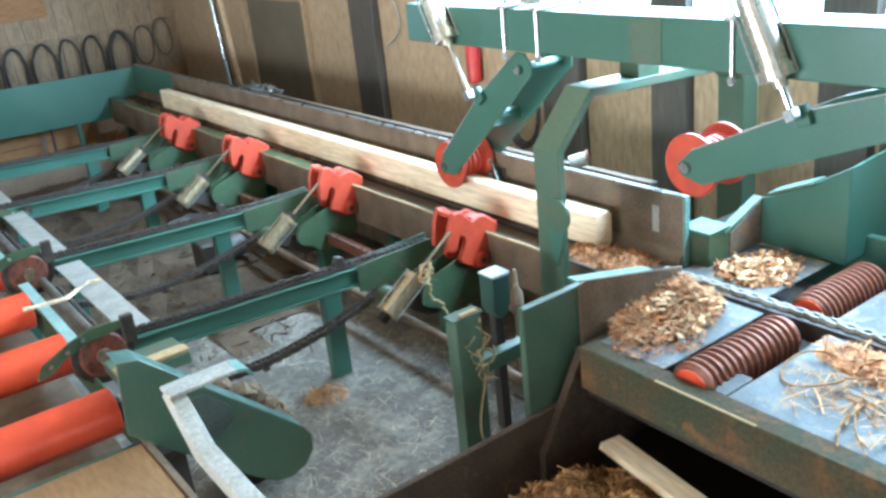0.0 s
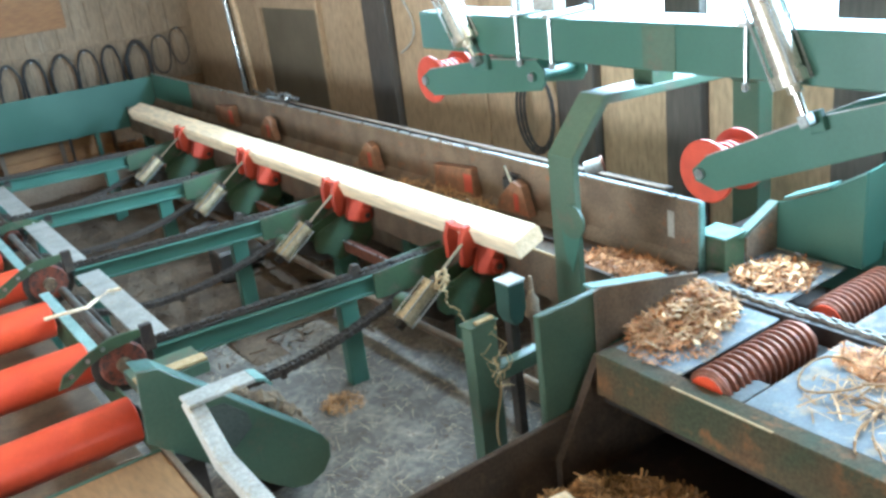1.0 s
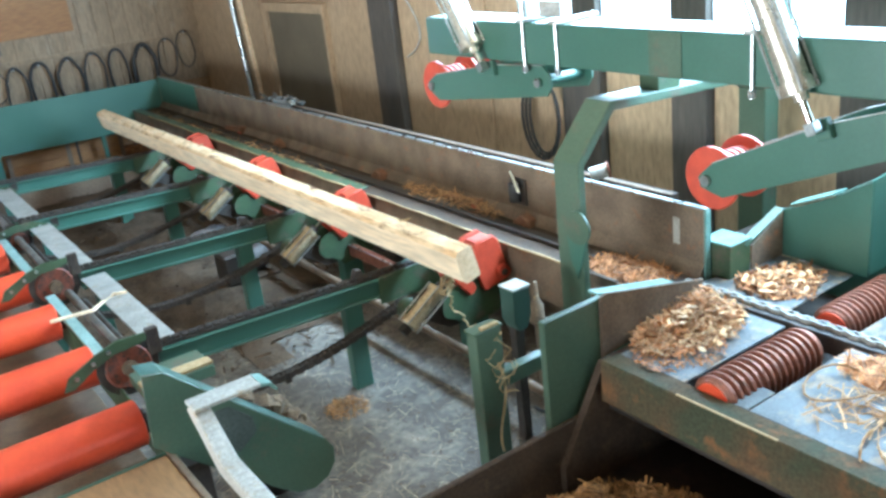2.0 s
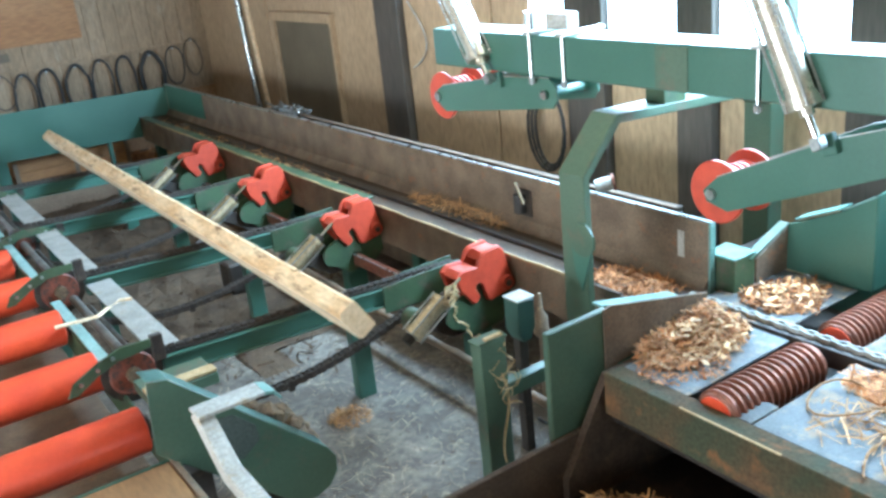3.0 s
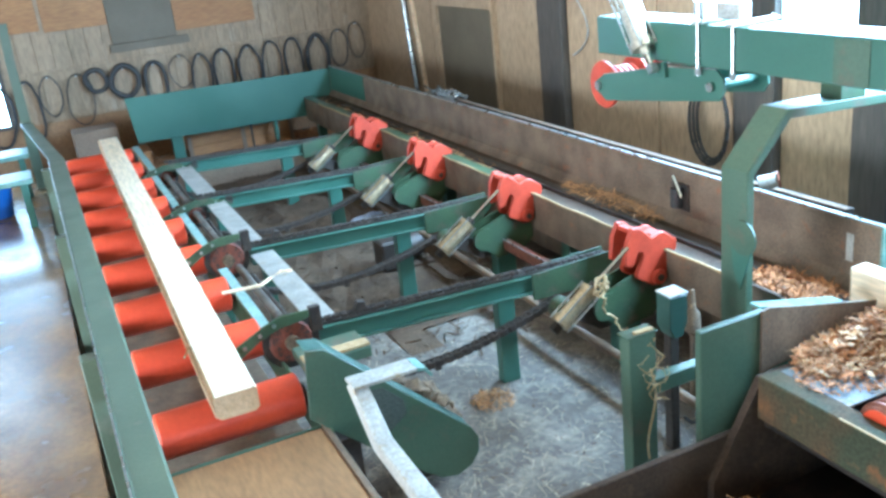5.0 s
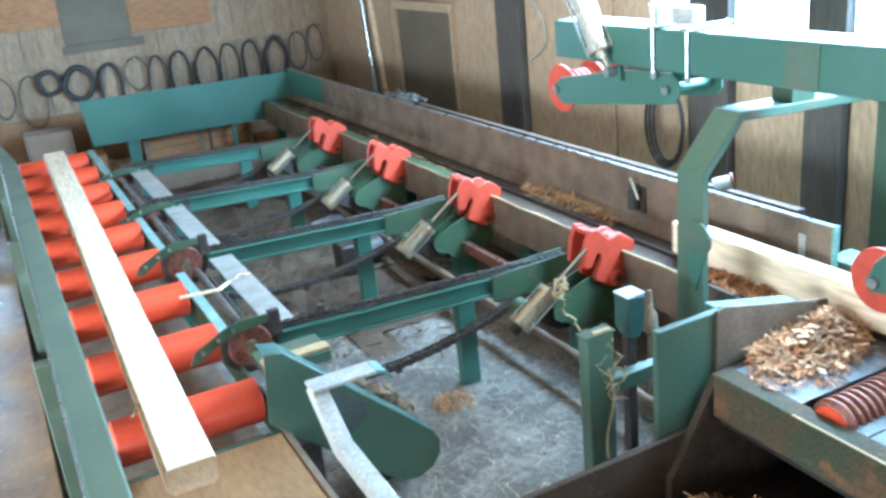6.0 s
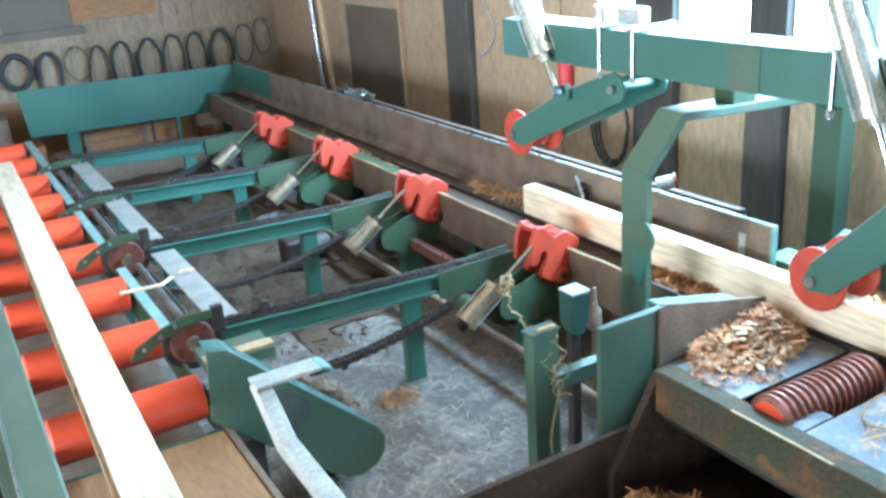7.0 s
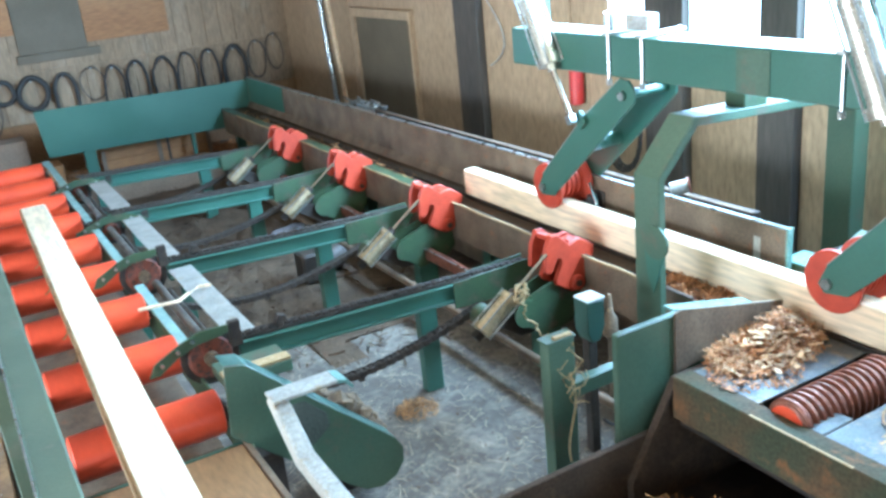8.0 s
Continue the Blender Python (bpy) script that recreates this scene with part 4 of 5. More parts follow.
def press_cylinder(top):
    t = thing("press_cylinder", "long metal pneumatic cylinder pushing a hold-down arm", "air cylinder", "press cylinders", pose(*top))
    bm = B()
    lathe(bm, [(0.0, 0.06), (0.004, 0.078), (0.06, 0.078), (0.062, 0.066), (0.92, 0.066), (0.922, 0.078), (0.98, 0.078), (0.985, 0.035), (1.02, 0.035)], (0, 0, 0), (0, 0, -1), 22)
    part("barrel", bm, PRESS_TUBE, t)
    for sx, sy in ((-1, -1), (1, -1), (1, 1), (-1, 1)):
        part("tie_rod", rod(B(), (0.06 * sx, 0.06 * sy, 0.0), (0.06 * sx, 0.06 * sy, -0.98), 0.008, 6), STEEL, t)
    r = part("piston_rod", rod(B(), (0, 0, 0), (0, 0, -0.5), 0.018, 12), CHROME, t, "bright piston rod")
    part("clevis", box(B(), -0.03, 0.03, -0.025, 0.025, -0.55, -0.49), STEEL, r)
    return t


C1, C2 = (3.615, 5.31, 2.66), (3.615, 2.78, 2.66)
pc1 = press_cylinder(C1)
pc2 = copy_thing(pc1, pose(*C2))
for y in (5.35, 2.82):
    part("cylinder_mast", box(B(), 3.70, 3.80, y + 0.02 - 0.3, y + 0.10 - 0.3, 2.006, 2.85), GREEN, over)
    part("mast_arm", box(B(), 3.62, 3.80, y - 0.28, y + 0.02, 2.68, 2.76), GREEN, over)
# ---- infeed table with ribbed feed rolls ----
ZT = 0.485
feed = thing("infeed_table", "rusty steel infeed table with grey worn plates", "feed table")
part("side_rail", box(B(), 2.86, 2.925, -2.0, 2.95, 0.26, 0.50, 0.006), RAILPAINT, feed, "rust-brown side rail with green remnants")
part("worn_edge", box(B(), 2.857, 2.872, 1.92, 2.46, 0.5005, 0.503, 0), STRING, feed, "edge worn to yellow primer")
part("rail_lip", box(B(), 2.926, 2.99, -2.0, 2.95, 0.478, 0.490), RAILPAINT, feed)
for a, b in ((2.52, 2.94), (1.2, 2.16), (-2.0, 1.17)):
    part("plate", box(B(), 2.992, 3.79, a, b, ZT - 0.012, ZT), PLATE, feed, "grey worn table plate")
part("plate", box(B(), 2.992, 3.20, 2.165, 2.28, ZT - 0.010, ZT + 0.002), PLATE, feed)
for a, b in ((2.62, 3.2), (0.5, 2.22)):
    part("plate", box(B(), 3.93, 4.575, a, b, ZT - 0.012, ZT), PLATE, feed, "grey worn table plate")
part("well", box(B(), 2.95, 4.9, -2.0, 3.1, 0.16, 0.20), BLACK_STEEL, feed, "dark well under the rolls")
part("outer_side", box(B(), 4.80, 4.86, -2.0, 3.1, FLOOR, 0.6), GREEN, feed)
for y in (-1.5, 1.0):
    part("leg", box(B(), 3.0, 3.12, y, y + 0.12, FLOOR, 0.16), RUST, feed)
# chain lying on the bar
bm = B()
for k in range(64):
    y = 0.35 + k * 0.045
    box(bm, 3.835 + 0.012 * (k % 2), 3.842 + 0.012 * (k % 2), y, y + 0.05, 0.506, 0.532, 0)
    box(bm, 3.865 - 0.012 * (k % 2) + 0.012, 3.872 - 0.012 * (k % 2) + 0.012, y, y + 0.05, 0.506, 0.532, 0)
tagged(part("feed_chain", bm, GALV, None, "", False), "shiny feed chain on the black bar", "chain")


def feed_roll(x, y, z, length, rz=0):
    t = thing("feed_roll", "rusty red ribbed feed roll", "feed roll", "ribbed feed rolls", pose(x, y, z, 0, 0, rz))
    prof = [(0.0, 0.03), (0.001, 0.098), (0.006, 0.105)]
    n = int(length / 0.046)
    for k in range(n):
        h = 0.012 + (length - 0.03) * k / n
        prof += [(h, 0.107), (h + 0.010, 0.124), (h + 0.020, 0.124), (h + 0.030, 0.107)]
    prof += [(length - 0.005, 0.105), (length, 0.098), (length + 0.001, 0.03)]
    part("drum", lathe(B(), prof, (0, 0, 0), (1, 0, 0), 30), RUST_RED, t)
    part("end_disc", rod(B(), (-0.006, 0, 0), (0.0, 0, 0), 0.095, 20), ORANGE, t, "orange end disc")
    part("axle", rod(B(), (-0.08, 0, 0), (length + 0.06, 0, 0), 0.028, 12), STEEL, t)
    return t


frolls = [feed_roll(2.985, 2.35, 0.45, 0.72), feed_roll(3.97, 2.375, 0.445, 0.60)]

# green end plates between deck and table
ends = thing("divider_plate", "thick green plate with a dark tapering wing", "guide plate")
part("plate", box(B(), 2.615, 3.035, 3.078, 3.12, 0.10, 0.755, 0.006), GREEN_DUSTY, ends)
part("wing", prism(B(), [(2.99, 0.765), (3.04, 0.775), (3.80, 0.60), (3.80, 0.575), (3.70, 0.485), (2.99, 0.42)], 3.060, 3.076, "xz", 0.003), RUST, ends, "dark brown tapering wing plate")
part("wing_shelf", prism(B(), [(3.04, 0.755), (3.62, 0.625), (3.62, 0.612), (3.04, 0.74)], 3.122, 3.2, "xz"), TEAL, ends)
part("foot", box(B(), 2.60, 2.70, 3.079, 3.119, FLOOR, 0.0995), GREEN_DUSTY, ends)
pit = thing("waste_conveyor", "oily black steel waste conveyor full of bark", "waste conveyor")
part("side_wall", box(B(), 0.9, 2.88, 3.04, 3.077, FLOOR, 0.155), OILY_RUST, pit)
part("inner_wall", prism(B(), [(2.62, FLOOR), (2.62, -0.06), (2.93, 0.44), (4.75, 0.44), (4.75, FLOOR)], 2.99, 3.035, "xz"), OILY_RUST, pit, "oily brown inner wall")
part("bed", box(B(), 0.9, 4.7, 1.75, 3.035, FLOOR + 0.002, FLOOR + 0.03), BLACK_STEEL, pit)
part("side_wall", box(B(), 0.9, 4.7, 1.70, 1.735, FLOOR, -0.02), BLACK_STEEL, pit)
sw = thing("valve_post", "green post carrying a small valve box", "post")
part("post", box(B(), 2.85, 2.91, 3.60, 3.66, FLOOR, 0.47), BLACK_STEEL, sw)
part("box", prism(B(), [(2.82, 0.71), (2.94, 0.70), (2.94, 0.54), (2.905, 0.46), (2.85, 0.46), (2.82, 0.52)], 3.56, 3.68, "xz", 0.004), VALVE_GREEN, sw, "dark green valve box")
part("lid", box(B(), 2.815, 2.945, 3.555, 3.685, 0.712, 0.722), GALV, sw)
part("cross_bar", box(B(), 2.60, 3.0, 3.45, 3.52, 0.24, 0.33), GREEN_DUSTY, sw)
part("hose", tube(B(), [(2.9 + 0.09 * math.sin(k / 4), 3.55, -0.05 - 0.06 * math.sin(k / 2.5)) for k in range(9)], 0.01, 6), RUBBER, sw)
np_post = thing("deck_post", "green steel post with bark caught on it", "post")
part("post", box(B(), 2.48, 2.65, 3.47, 3.56, FLOOR, 0.60), GREEN_DUSTY, np_post)
part("cap", box(B(), 2.465, 2.665, 3.465, 3.565, 0.6005, 0.612), GREEN_OLD, np_post)
part("bark_chip", box(B(), 2.52, 2.64, 3.47, 3.50, 0.613, 0.63), STRING, np_post, "pale bark chip")
part("twine_end", tube(B(), [(2.60 + 0.03 * math.sin(k * 0.5), 3.455, 0.40 - 0.05 * k) for k in range(12)], 0.007, 5), STRING, np_post)
clamp = thing("dusty_valve", "sawdust-covered fittings by the portal post", "fitting")
part("body", lathe(B(), [(0, 0.02), (0.03, 0.05), (0.14, 0.045), (0.18, 0.02), (0.30, 0.012)], (3.30, 3.95, 0.20), (0, 0, 1), 12), CAKED, clamp)
part("pipe", rod(B(), (3.30, 3.95, FLOOR), (3.30, 3.95, 0.22), 0.02, 8), RUST, clamp)

# right-hand guide beyond the trough
guide = thing("right_guide", "tall green flared guide plates on the infeed side", "guide")
part("plate", prism(B(), [(3.12, 0.49), (3.10, 0.785), (2.98, 0.83), (2.74, 0.94), (2.54, 1.06), (2.54, 0.49)], 4.58, 4.595, "yz", 0.003), GREEN, guide)
part("top_edge", prism(B(), [(2.74, 0.942), (2.545, 1.058), (2.545, 1.068), (2.74, 0.952)], 4.57, 4.62, "yz"), TEAL, guide)
part("shelf", prism(B(), [(3.02, 0.835), (2.74, 0.955), (2.74, 0.967), (3.02, 0.847)], 4.53, 4.67, "yz", 0.002), TEAL, guide, "bent shelf rubbed pale")
part("cross_plate", prism(B(), [(4.596, 0.49), (4.596, 1.065), (5.3, 1.10), (5.3, 0.49)], 2.54, 2.555, "xz", 0.003), GREEN, guide)
part("low_plate", prism(B(), [(4.275, 0.49), (4.275, 0.645), (4.58, 0.775), (4.578, 0.49)], 3.09, 3.105, "xz", 0.003), RUST, guide, "rusty brown low plate")
part("low_flange", prism(B(), [(4.22, 0.655), (4.578, 0.785), (4.578, 0.795), (4.22, 0.665)], 3.085, 3.15, "xz"), GREEN_DUSTY, guide)
part("block", box(B(), 4.085, 4.272, 3.10, 3.30, FLOOR, 0.69), GREEN_OLD, guide)
part("block_lid", box(B(), 4.08, 4.28, 3.09, 3.31, 0.6905, 0.702), TEAL, guide)
part("cross_strut", box(B(), 4.10, 4.95, 3.40, 3.47, 0.44, 0.54), BLACK_STEEL, guide, "dark strut behind the block")

pul = thing("drive_pulley", "grey drum with an orange rim behind the trough", "pulley", "", pose(4.30, 4.46, 0.84))
part("drum", lathe(B(), [(0, 0.04), (0.005, 0.05), (0.12, 0.05), (0.125, 0.04)], (0, 0, 0), (0.75, -0.6, 0.2), 18), GALV, pul)
part("rim", lathe(B(), [(0.126, 0.04), (0.127, 0.062), (0.14, 0.062), (0.142, 0.04)], (0, 0, 0), (0.75, -0.6, 0.2), 18), RUST_RED, pul, "orange rim")
part("stand", box(B(), -0.03, 0.03, -0.03, 0.03, FLOOR - 0.86, -0.06), BLACK_STEEL, pul)
rl = thing("wall_roller", "black roller with a chrome pin on the trough wall", "roller", "", pose(4.0, 4.95, 0.70))
part("drum", rod(B(), (0, 0, -0.07), (0, 0, 0.07), 0.045, 14), RUBBER, rl)
part("pin", rod(B(), (-0.03, -0.09, 0.02), (-0.01, 0.02, 0.16), 0.014, 8), CHROME, rl)
part("bracket", box(B(), 0.03, 0.047, -0.09, 0.09, -0.10, 0.10), BLACK_STEEL, rl)

# ---- timber ----
LEN = 7.68


def cant(label, seed):
    t = thing("timber_cant", label, "timber", "sawn cants")
    o = [(-0.105, -0.066), (0.098, -0.066), (0.114, -0.050), (0.114, 0.040), (0.086, 0.066), (-0.090, 0.066), (-0.114, 0.046), (-0.114, -0.056)]
    bm = B()
    n, off = 60, Vector((seed * 7.3, 0, 0))
    rings = []
    for i in range(n + 1):
        y = -LEN / 2 + LEN * i / n
        ring = []
        for k, (px_, pz_) in enumerate(o):
            q = noise.noise(Vector((k * 3.1, y * 1.3, seed)) + off)
            s = 1 + (0.05 * q if k in (4, 5, 2, 3) else 0.012 * q)
            ring.append(bm.verts.new((px_ * s, y, pz_ * s)))
        rings.append(ring)
    m = len(o)
    for a, b in zip(rings, rings[1:]):
        for k in range(m):
            f = bm.faces.new((a[k], a[(k + 1) % m], b[(k + 1) % m], b[k]))
            f.material_index = 1 if k in (1, 2, 3) else 0
    e0, e1 = bm.faces.new(rings[0][::-1]), bm.faces.new(rings[-1])
    e0.material_index = e1.material_index = 2
    bmesh.ops.recalc_face_normals(bm, faces=bm.faces[:])
    part("cant", bm, (LUMBER, WANE, ENDGRAIN), t)
    # torn fibres
    rg = random.Random(seed)
    for k in range(5):
        bm = B()
        y = rg.uniform(-3.4, 2.5)
        p0 = Vector((0.11, y, rg.uniform(-0.05, 0.0)))
        tube(bm, [p0 + Vector((0.012 * i, -0.04 * i, -0.006 * i * (i - 4) / 2)) for i in range(5)], 0.006, 5)
        part("splinter", bm, STRING, t, "torn fibre on the edge", False)
    return t


board_a = cant("long pale sawn cant with brown wane moving across the deck", 2)
board_b = cant("long pale sawn cant fed along the trough", 5)
slab = thing("slab_board", "pale slab lying on the bark conveyor", "slab")
part("wood", prism(B(), [(-0.075, 0), (0.075, 0), (0.055, 0.032), (-0.065, 0.032)], -0.75, 0.75, "xz", 0.004), LUMBER, slab)

# ---- bark, chips and dust ----
def pile(name, x0, x1, y0, y1, z, h, n, size, mat, label, seed, flat=0.5, long=3.0, sheet=True, peak=(0, 0)):
    hgt, heap = mound(x0, x1, y0, y1, z, h, seed, 22, peak)

    def spot(r):
        while True:
            x, y = r.uniform(x0, x1), r.uniform(y0, y1)
            u, v = (x - x0) / (x1 - x0) * 2 - 1, (y - y0) / (y1 - y0) * 2 - 1
            if math.hypot(u, v) < 0.98 + 0.25 * noise.noise(Vector((x * 5, y * 5, seed))):
                return x, y, max(hgt(x, y), z) + r.uniform(0.0, 0.025)
    return scatter(name, n, spot, size, mat, label, "chips", flat, seed, long, heap if h > 0.02 and sheet else None)


pile("bark_heap", 3.04, 3.81, 2.66, 3.06, ZT, 0.12, 1300, 0.029, CHIP, "heap of brown bark chips on the feed table", 11, 0.45, peak=(0.74, 0.50))
pile("bark_chips", 2.95, 3.5, 2.53, 3.0, ZT, 0.006, 800, 0.015, CHIP, "small bark chips strewn on the table plate", 47, 0.3, 2.5, False)
pile("bark_shreds", 3.04, 3.81, 2.62, 3.06, ZT + 0.010, 0.125, 480, 0.034, STRAW, "shredded bark fibres on the chip heap", 31, 0.45, 4.6, False, peak=(0.74, 0.50))
pile("bark_shreds", 3.05, 3.74, 2.62, 3.0, ZT + 0.01, 0.10, 80, 0.040, HEAP_PALE, "pale bark flakes on the chip heap", 33, 0.3, 2.0, False, peak=(0.70, 0.35))
pile("bark_heap", 3.95, 4.50, 2.62, 3.08, ZT, 0.03, 520, 0.030, CHIP, "heap of bark chips on the far plate", 12)
pile("bark_shreds", 3.97, 4.48, 2.64, 3.04, ZT + 0.01, 0.03, 70, 0.036, HEAP_PALE, "pale bark flakes on the far plate", 49, 0.35, 2.4, False)
pile("bark_fibres", 3.05, 3.78, 1.2, 2.1, ZT, 0.012, 240, 0.045, STRAW, "long bark fibres spread on the table plate", 13, 0.25, 4.5)
pile("bark_fibres", 3.48, 3.79, 1.2, 2.18, ZT, 0.05, 520, 0.036, CHIP, "brown bark fibres heaped against the chain bar", 45, 0.35, 4.0)
pile("bark_heap", 3.62, 3.98, 3.3, 3.95, 0.482, 0.05, 1400, 0.024, CHIP, "bark chips in the trough's near end", 14)
pile("bark_fibres", 3.64, 3.86, 6.7, 12.6, 0.482, 0.012, 420, 0.040, STRAW, "bark fibres lying in the trough", 15, 0.3, 4.0)
pile("bark_fibres", 3.83, 4.03, 5.0, 6.4, 0.506, 0.05, 420, 0.034, STRAW, "orange bark fibres heaped against the trough wall", 19, 0.35, 4.0, False)
pile("bark_heap", 1.9, 3.05, 1.78, 3.0, FLOOR + 0.03, 0.33, 6500, 0.030, PIT_BARK, "deep brown bark on the waste conveyor", 16)
pile("sawdust_heap", 2.12, 2.42, 4.58, 4.86, FLOOR, 0.03, 240, 0.022, STRAW, "small sawdust heap round a beam leg", 17, 0.5, 3.0, False)
pile("sawdust_heap", 0.0, 5.2, 13.0, 14.5, FLOOR, 0.16, 700, 0.06, WASTE, "sawdust drift along the end wall", 18)


# sawdust sheet coloured dark to carry the decks' shade on the floor
pile("sawdust_shade", 0.85, 3.85, 5.3, 13.2, FLOOR, 0.085, 2600, 0.045, DIRT_SHADE, "dark brown sawdust sheet standing in for the shade under the decks", 41, 0.3, 3.0)
tagged(part("carton", box(B(), 0.35, 0.95, 13.4, 13.9, FLOOR + 0.002, 0.50), CARTON), "brown carton standing by the end wall", "carton")
tagged(part("carton", box(B(), 0.96, 1.35, 13.5, 14.0, FLOOR + 0.002, 0.05), PLY_WARM), "low orange box by the end wall", "carton")


def litter(r):
    return r.uniform(1.0, 3.7), 3.1 + 9.4 * r.random() ** 2, FLOOR + 0.004


scatter("dark_litter", 1500, litter, 0.016, DIRT_SHADE, "dark bark crumbs on the floor", "litter", 0.1, 23, 2.5)
scatter("floor_litter", 7000, litter, 0.020, DUST, "splinters and dust scattered on the floor", "litter", 0.08, 21, 5.0)
scatter("bark_strands", 5, lambda r: (r.uniform(3.2, 3.7), r.uniform(1.3, 1.8), ZT + r.uniform(0.01, 0.04)), 0.05, STRAW, "long curled bark strands on the table", "bark", 0.15, 22, 5.0)
for k in range(34):
    rg = random.Random(700 + k)
    c, a0, rad, n = Vector((rg.uniform(3.1, 3.75), rg.uniform(1.25, 1.85), ZT + 0.008)), rg.uniform(0, 6.3), rg.uniform(0.10, 0.45), rg.uniform(0.10, 0.30)
    bm = B()
    tube(bm, [c + Vector((rad * math.cos(a0 + n / rad * i / 8) - rad * math.cos(a0), rad * math.sin(a0 + n / rad * i / 8) - rad * math.sin(a0), 0.012 + 0.012 * math.sin(i * rg.uniform(0.3, 0.9)))) for i in range(9)], rg.uniform(0.003, 0.006), 4)
    tagged(part("bark_strip", bm, STRAW), "curled strip of bark on the table plate", "bark", "bark strips")
bm = B()
tube(bm, [(3.40 + 0.17 * math.cos(a * 0.42), 1.98 + 0.14 * math.sin(a * 0.42), ZT + 0.03 + 0.02 * math.sin(a * 0.8)) for a in range(12)] + [(3.42 + 0.05 * k, 1.86 - 0.06 * k, ZT + 0.03) for k in range(7)], 0.006, 5)
tagged(part("bark_strip", bm, STRAW), "long looped bark strip on the table plate", "bark")
bm = B()
tube(bm, [(0.83, 5.83, 0.525), (0.96, 5.80, 0.53), (1.09, 5.78, 0.53), (1.18, 5.86, 0.535), (1.28, 5.95, 0.53), (1.36, 5.93, 0.525)], 0.013, 5)
tagged(part("white_stick", bm, LUMBER), "pale crooked stick lying on the strip", "stick")
for x in (-0.75, -1.35):
    tub = thing("blue_tub", "blue plastic tub under the side table", "tub", "blue tubs", pose(x, 12.05, FLOOR + 0.162))
    part("tub", lathe(B(), [(0, 0.16), (0.01, 0.18), (0.38, 0.22), (0.40, 0.24), (0.42, 0.23)], (0, 0, 0), (0, 0, 1), 18), BLUE, tub)
crate = thing("plywood_crate", "tan plywood crate standing behind the end guard", "crate", "", pose(1.86, 13.35, FLOOR + 0.002))
for k in range(3):
    part("board", box(B(), 0, 1.6, 0, 0.02, 0.005 + 0.148 * k, 0.145 + 0.148 * k), PLY_WARM, crate, smooth=False)
    part("board", box(B(), 0, 1.6, 0.5, 0.52, 0.005 + 0.148 * k, 0.145 + 0.148 * k), PLY_WARM, crate, smooth=False)
for x in (0.0, 0.8, 1.54):
    part("batten", box(B(), x, x + 0.06, -0.02, -0.001, 0, 0.45), CARTON, crate)
part("lid", box(B(), -0.01, 1.61, -0.02, 0.53, 0.451, 0.466), PLY_WARM, crate)
gear = thing("gear_motor", "dark greasy gear motor under a chain beam", "motor", "", pose(2.72, 7.35, FLOOR))
part("housing", lathe(B(), [(0, 0.09), (0.01, 0.12), (0.22, 0.12), (0.24, 0.09), (0.30, 0.05)], (0, 0, 0.20), (0.9, 0.4, 0), 18), BLACK_STEEL, gear)
part("gearbox", box(B(), -0.22, 0.0, -0.12, 0.12, 0.06, 0.34, 0.02), BLACK_STEEL, gear)
part("foot", box(B(), -0.22, 0.30, -0.10, 0.14, 0.0, 0.062), OILY_RUST, gear)
bm = B()
bmesh.ops.create_icosphere(bm, subdivisions=3, radius=1.0)
for v in bm.verts:
    v.co = Vector((v.co.x * 0.24, v.co.y * 0.10, max(v.co.z * 0.07, -0.03))) * (1 + 0.45 * noise.noise(v.co * 2.3))
bag = tagged(part("plastic_bag", bm, BAG, None, "", False), "crumpled bluish-white plastic bag on the floor", "bag")
bag.matrix_basis = pose(2.9, 8.75, FLOOR + 0.085, 0, 0, 25)
bm = B()
rod(bm, (2.73, 12.90, FLOOR), (2.73, 12.90, 0.27), 0.018, 8)
tagged(part("prop_rod", bm, BLACK_STEEL), "thin black rod under the end guard", "rod")
# planks stacked beneath the far decks
for k in range(3):
    tagged(part("stacked_board", box(B(), 1.5, 3.2, 11.9 + 0.3 * k, 12.15 + 0.3 * k, FLOOR + 0.002, FLOOR + 0.36 - 0.05 * k), CARTON), "rough boards stacked under the deck's far end", "boards", "stacked boards")
for y in (9.6,):
    tagged(part("plywood_offcut", box(B(), 1.5, 2.6, y, y + 0.5, FLOOR + 0.002, FLOOR + 0.02), PLYWOOD), "plywood offcut lying on the floor", "board")


# lugs riding on the transfer chains
def lug(x, k):
    t = thing("chain_lug", "small black steel lug on the transfer chain", "chain lug", "chain lugs", pose(x, YBEAM[k] + 0.053, zb(x) + 0.046))
    part("block", prism(B(), [(-0.04, 0), (0.04, 0), (0.03, 0.045), (-0.015, 0.055)], -0.025, 0.025, "xz", 0.003), CHAIN, t)
    return t


lugs = [(lug(2.6, 0), 0, 2.6), (lug(2.55, 1), 1, 2.55)]


# ---- what moves ----
def spin(ob, loc, radius, t0, t1, metres):
    """Roll a wheel round x as stock runs over it."""
    rows = []
    for k in range(81):
        t = k * 0.1
        u = min(max((t - t0) / (t1 - t0), 0), 1)
        rows.append((t, pose(*loc) @ Matrix.Rotation(metres * u / radius, 4, "X")))
    walk(ob, rows)


def point_cylinder(top, end):
    """Pose of a cylinder hung at top whose -z looks at end."""
    d = Vector(end) - Vector(top)
    ang = math.degrees(math.atan2(d.y, -d.z))
    return pose(*top, ang, 0, 0), d.length


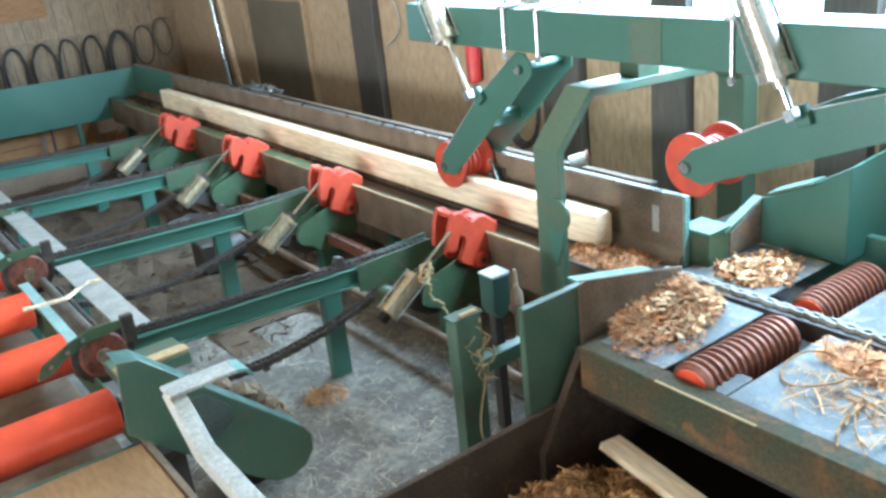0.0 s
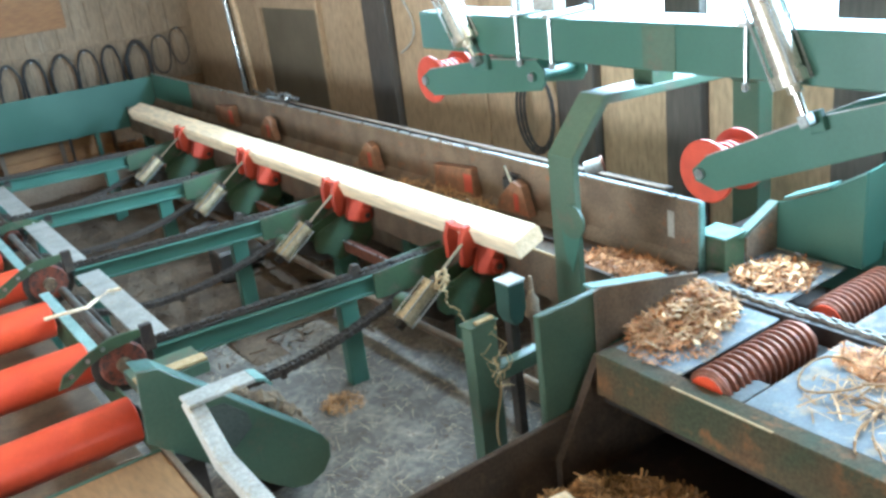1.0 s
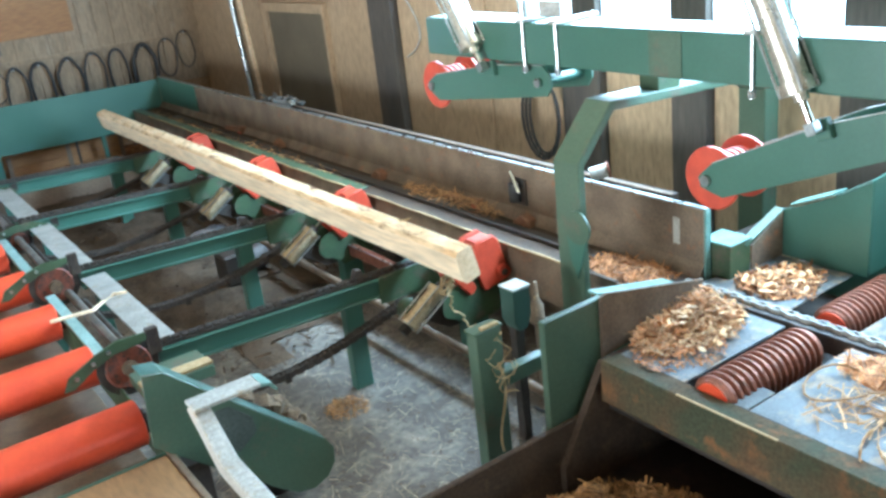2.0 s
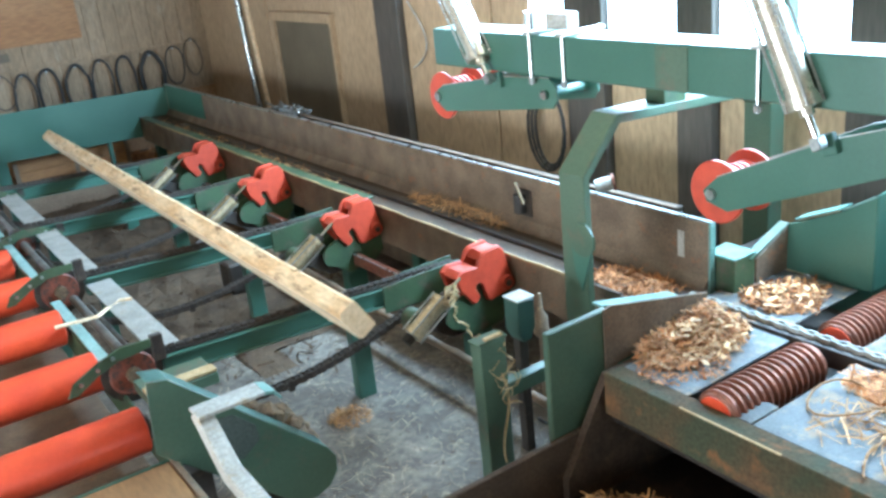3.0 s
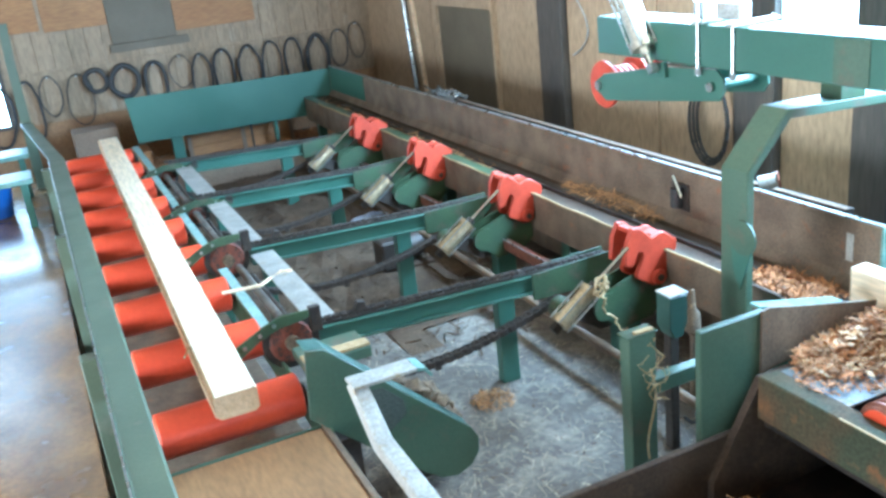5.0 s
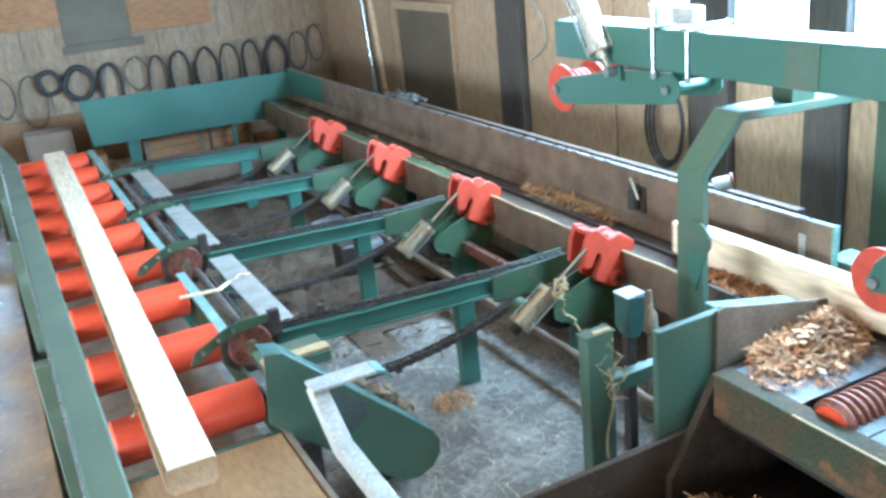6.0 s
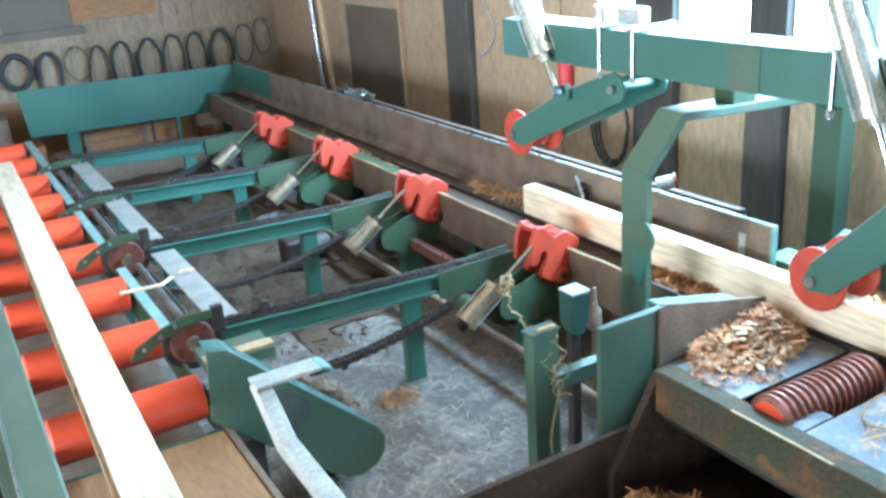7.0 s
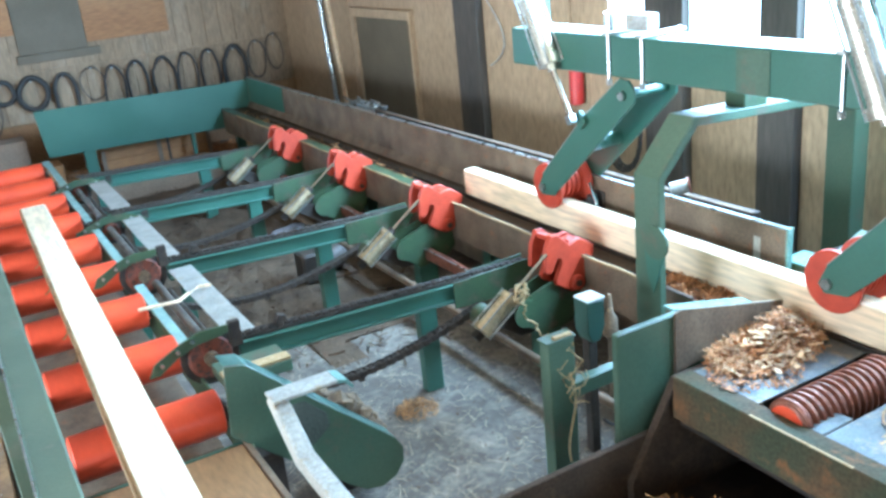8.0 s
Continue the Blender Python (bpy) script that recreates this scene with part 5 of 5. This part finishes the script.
def motions():
    # board A: out of the trough, over the forks, along the chains, down the rollers
    walk(board_a, [(t, pose(x, y, z, 0, ry, rz)) for t, x, y, z, ry, rz in (
        (0.0, 3.905, 7.60, 0.622, 90, 0), (0.2, 3.89, 7.66, 0.622, 84, 0), (0.3, 3.84, 7.74, 0.63, 62, 0), (0.5, 3.62, 7.85, 0.65, 12, 0.4), (0.8, 3.46, 7.93, 0.65, -11, 0.3), (1.0, 3.43, 7.95, 0.645, -20, 0.3),
        (1.2, 3.42, 8.0, 0.64, -38, 0.3), (1.5, 3.29, 8.03, 0.625, -68, 0.3), (1.7, 3.14, 7.97, 0.65, -84, 0.4), (2.0, 2.94, 8.0, 0.67, -104, 0.3), (2.3, 2.72, 8.0, 0.655, -120, 0.1), (2.8, 2.33, 8.0, 0.65, -123, -0.2),
        (3.0, 2.16, 8.0, 0.655, -123, -0.3), (3.5, 1.79, 8.02, 0.67, -123, -0.3), (4.0, 1.39, 8.0, 0.685, -123, -0.3), (4.2, 1.25, 8.0, 0.69, -123, -0.6), (4.5, 1.02, 8.0, 0.69, -132, -0.8), (4.7, 0.82, 7.98, 0.655, -158, -0.9), (4.9, 0.66, 7.95, 0.585, -180, -1.0),
        (5.3, 0.54, 7.98, 0.580, -180, -1.2), (5.5, 0.48, 7.88, 0.580, -180, -1.1), (6.0, 0.47, 7.37, 0.580, -180, -1.1), (6.5, 0.465, 6.77, 0.580, -180, -1.1), (7.0, 0.465, 6.2, 0.580, -180, -1.1), (8.0, 0.47, 5.07, 0.580, -180, -1.1))])
    walk(board_b, [(t, pose(3.865, 3.77 + 1.07 * (t - 5.5) - LEN / 2, 0.622, 0, 90, 0)) for t in (0.0, 4.0, 8.0)])
    walk(slab, [(t, pose(x, y, z, 0, 0, -9)) for t, x, y, z in ((0.0, 2.73, 2.00, 0.03), (0.5, 2.44, 1.99, 0.03), (1.0, 2.21, 1.97, 0.02), (1.5, 1.96, 1.95, -0.02), (8.0, 1.30, 1.95, -0.12))])
    # forks and their cylinders
    swing = ((0.0, 0), (0.45, 0), (0.8, -6), (1.0, -8), (1.2, -20), (1.5, -36), (1.7, -44), (2.3, -46), (2.8, -46), (3.0, -43), (3.2, -22), (3.4, -3), (3.55, 0), (8.0, 0))
    for f, c, y in zip(forks, cyls, YK):
        walk(f, [(t, pose(PX, y, PZ, 0, a, 0)) for t, a in swing])
        rows, rods = [], []
        for t, a in swing:
            e = Euler((0, radians(a), 0)).to_matrix() @ Vector((-0.22, 0, 0.20))
            dx, dz = PX + e.x - CA[0], PZ + e.z - CA[2]
            along = dx * math.cos(radians(35)) + dz * math.sin(radians(35))
            rows.append((t, pose(CA[0], y + CA[1], CA[2], 0, -35 - 0.05 * a, 0)))
            rods.append((t, pose(max(along - 0.33, 0.0), 0, 0)))
        walk(c, rows)
        walk([o for o in c.children if o.name.startswith("piston_rod")][0], rods)
    # lugs travel with the chains towards the rollers while a cant is carried
    for ob, k, x0 in lugs:
        rows = []
        for t, d in ((0.0, 0.0), (1.7, 0.0), (4.2, 0.9), (4.8, 1.1), (8.0, 1.1)):
            x = x0 - d
            rows.append((t, pose(x, YBEAM[k] + 0.053, zb(x) + 0.046)))
        walk(ob, rows)
    # lifting blocks
    for ob, (x, y, w) in zip(lifters, EJ):
        walk(ob, [(t, pose(x, y, z)) for t, z in ((0.0, 0.20), (0.25, 0.20), (0.5, 0.50), (0.8, 0.53), (1.7, 0.525), (2.2, 0.20), (8.0, 0.20))])
    # hold-down arms: angle of the wheel below the pivot's level
    a1 = ((0.0, -41), (0.2, -38.5), (0.35, -29), (0.5, -19.5), (0.65, -10), (0.8, -6), (2.8, -6), (5.3, -6), (5.9, -6), (6.2, -8), (6.5, -14.3), (6.8, -19.5), (7.0, -23), (7.3, -33), (7.6, -39), (8.0, -40.5))
    a2 = ((0.0, -20.5), (4.2, -20.5), (4.7, -24.5), (5.1, -40), (5.3, -42.5), (8.0, -43))
    for arm, p, rows, cyl, top in ((arm1, P1, a1, pc1, C1), (arm2, P2, a2, pc2, C2)):
        walk(arm, [(t, pose(*p, a, 0, 0)) for t, a in rows])
        body, rods = [], []
        for t, a in rows:
            e = pose(*p, a, 0, 0) @ Vector((-0.065, 0.44, 0.13))
            m, d = point_cylinder(top, (top[0], e.y, e.z))
            body.append((t, m))
            rods.append((t, pose(0, 0, -(d - 0.52))))
        walk(cyl, body)
        walk([o for o in cyl.children if o.name.startswith("piston_rod")][0], rods)
    # turning rolls
    for r, y in zip(rollers, YR):
        spin(r, (0.15, y, ROLL_Z), ROLL_R, 5.2, 8.0, 3.0)
    for arm, t0, t1, d in ((arm2, 5.1, 8.0, -3.1), (arm1, 7.2, 8.0, -0.9)):
        spin([o for o in arm.children if o.name.startswith("wheel")][0], (0.02, ARM_L, 0), 0.172, t0, t1, d)


motions()
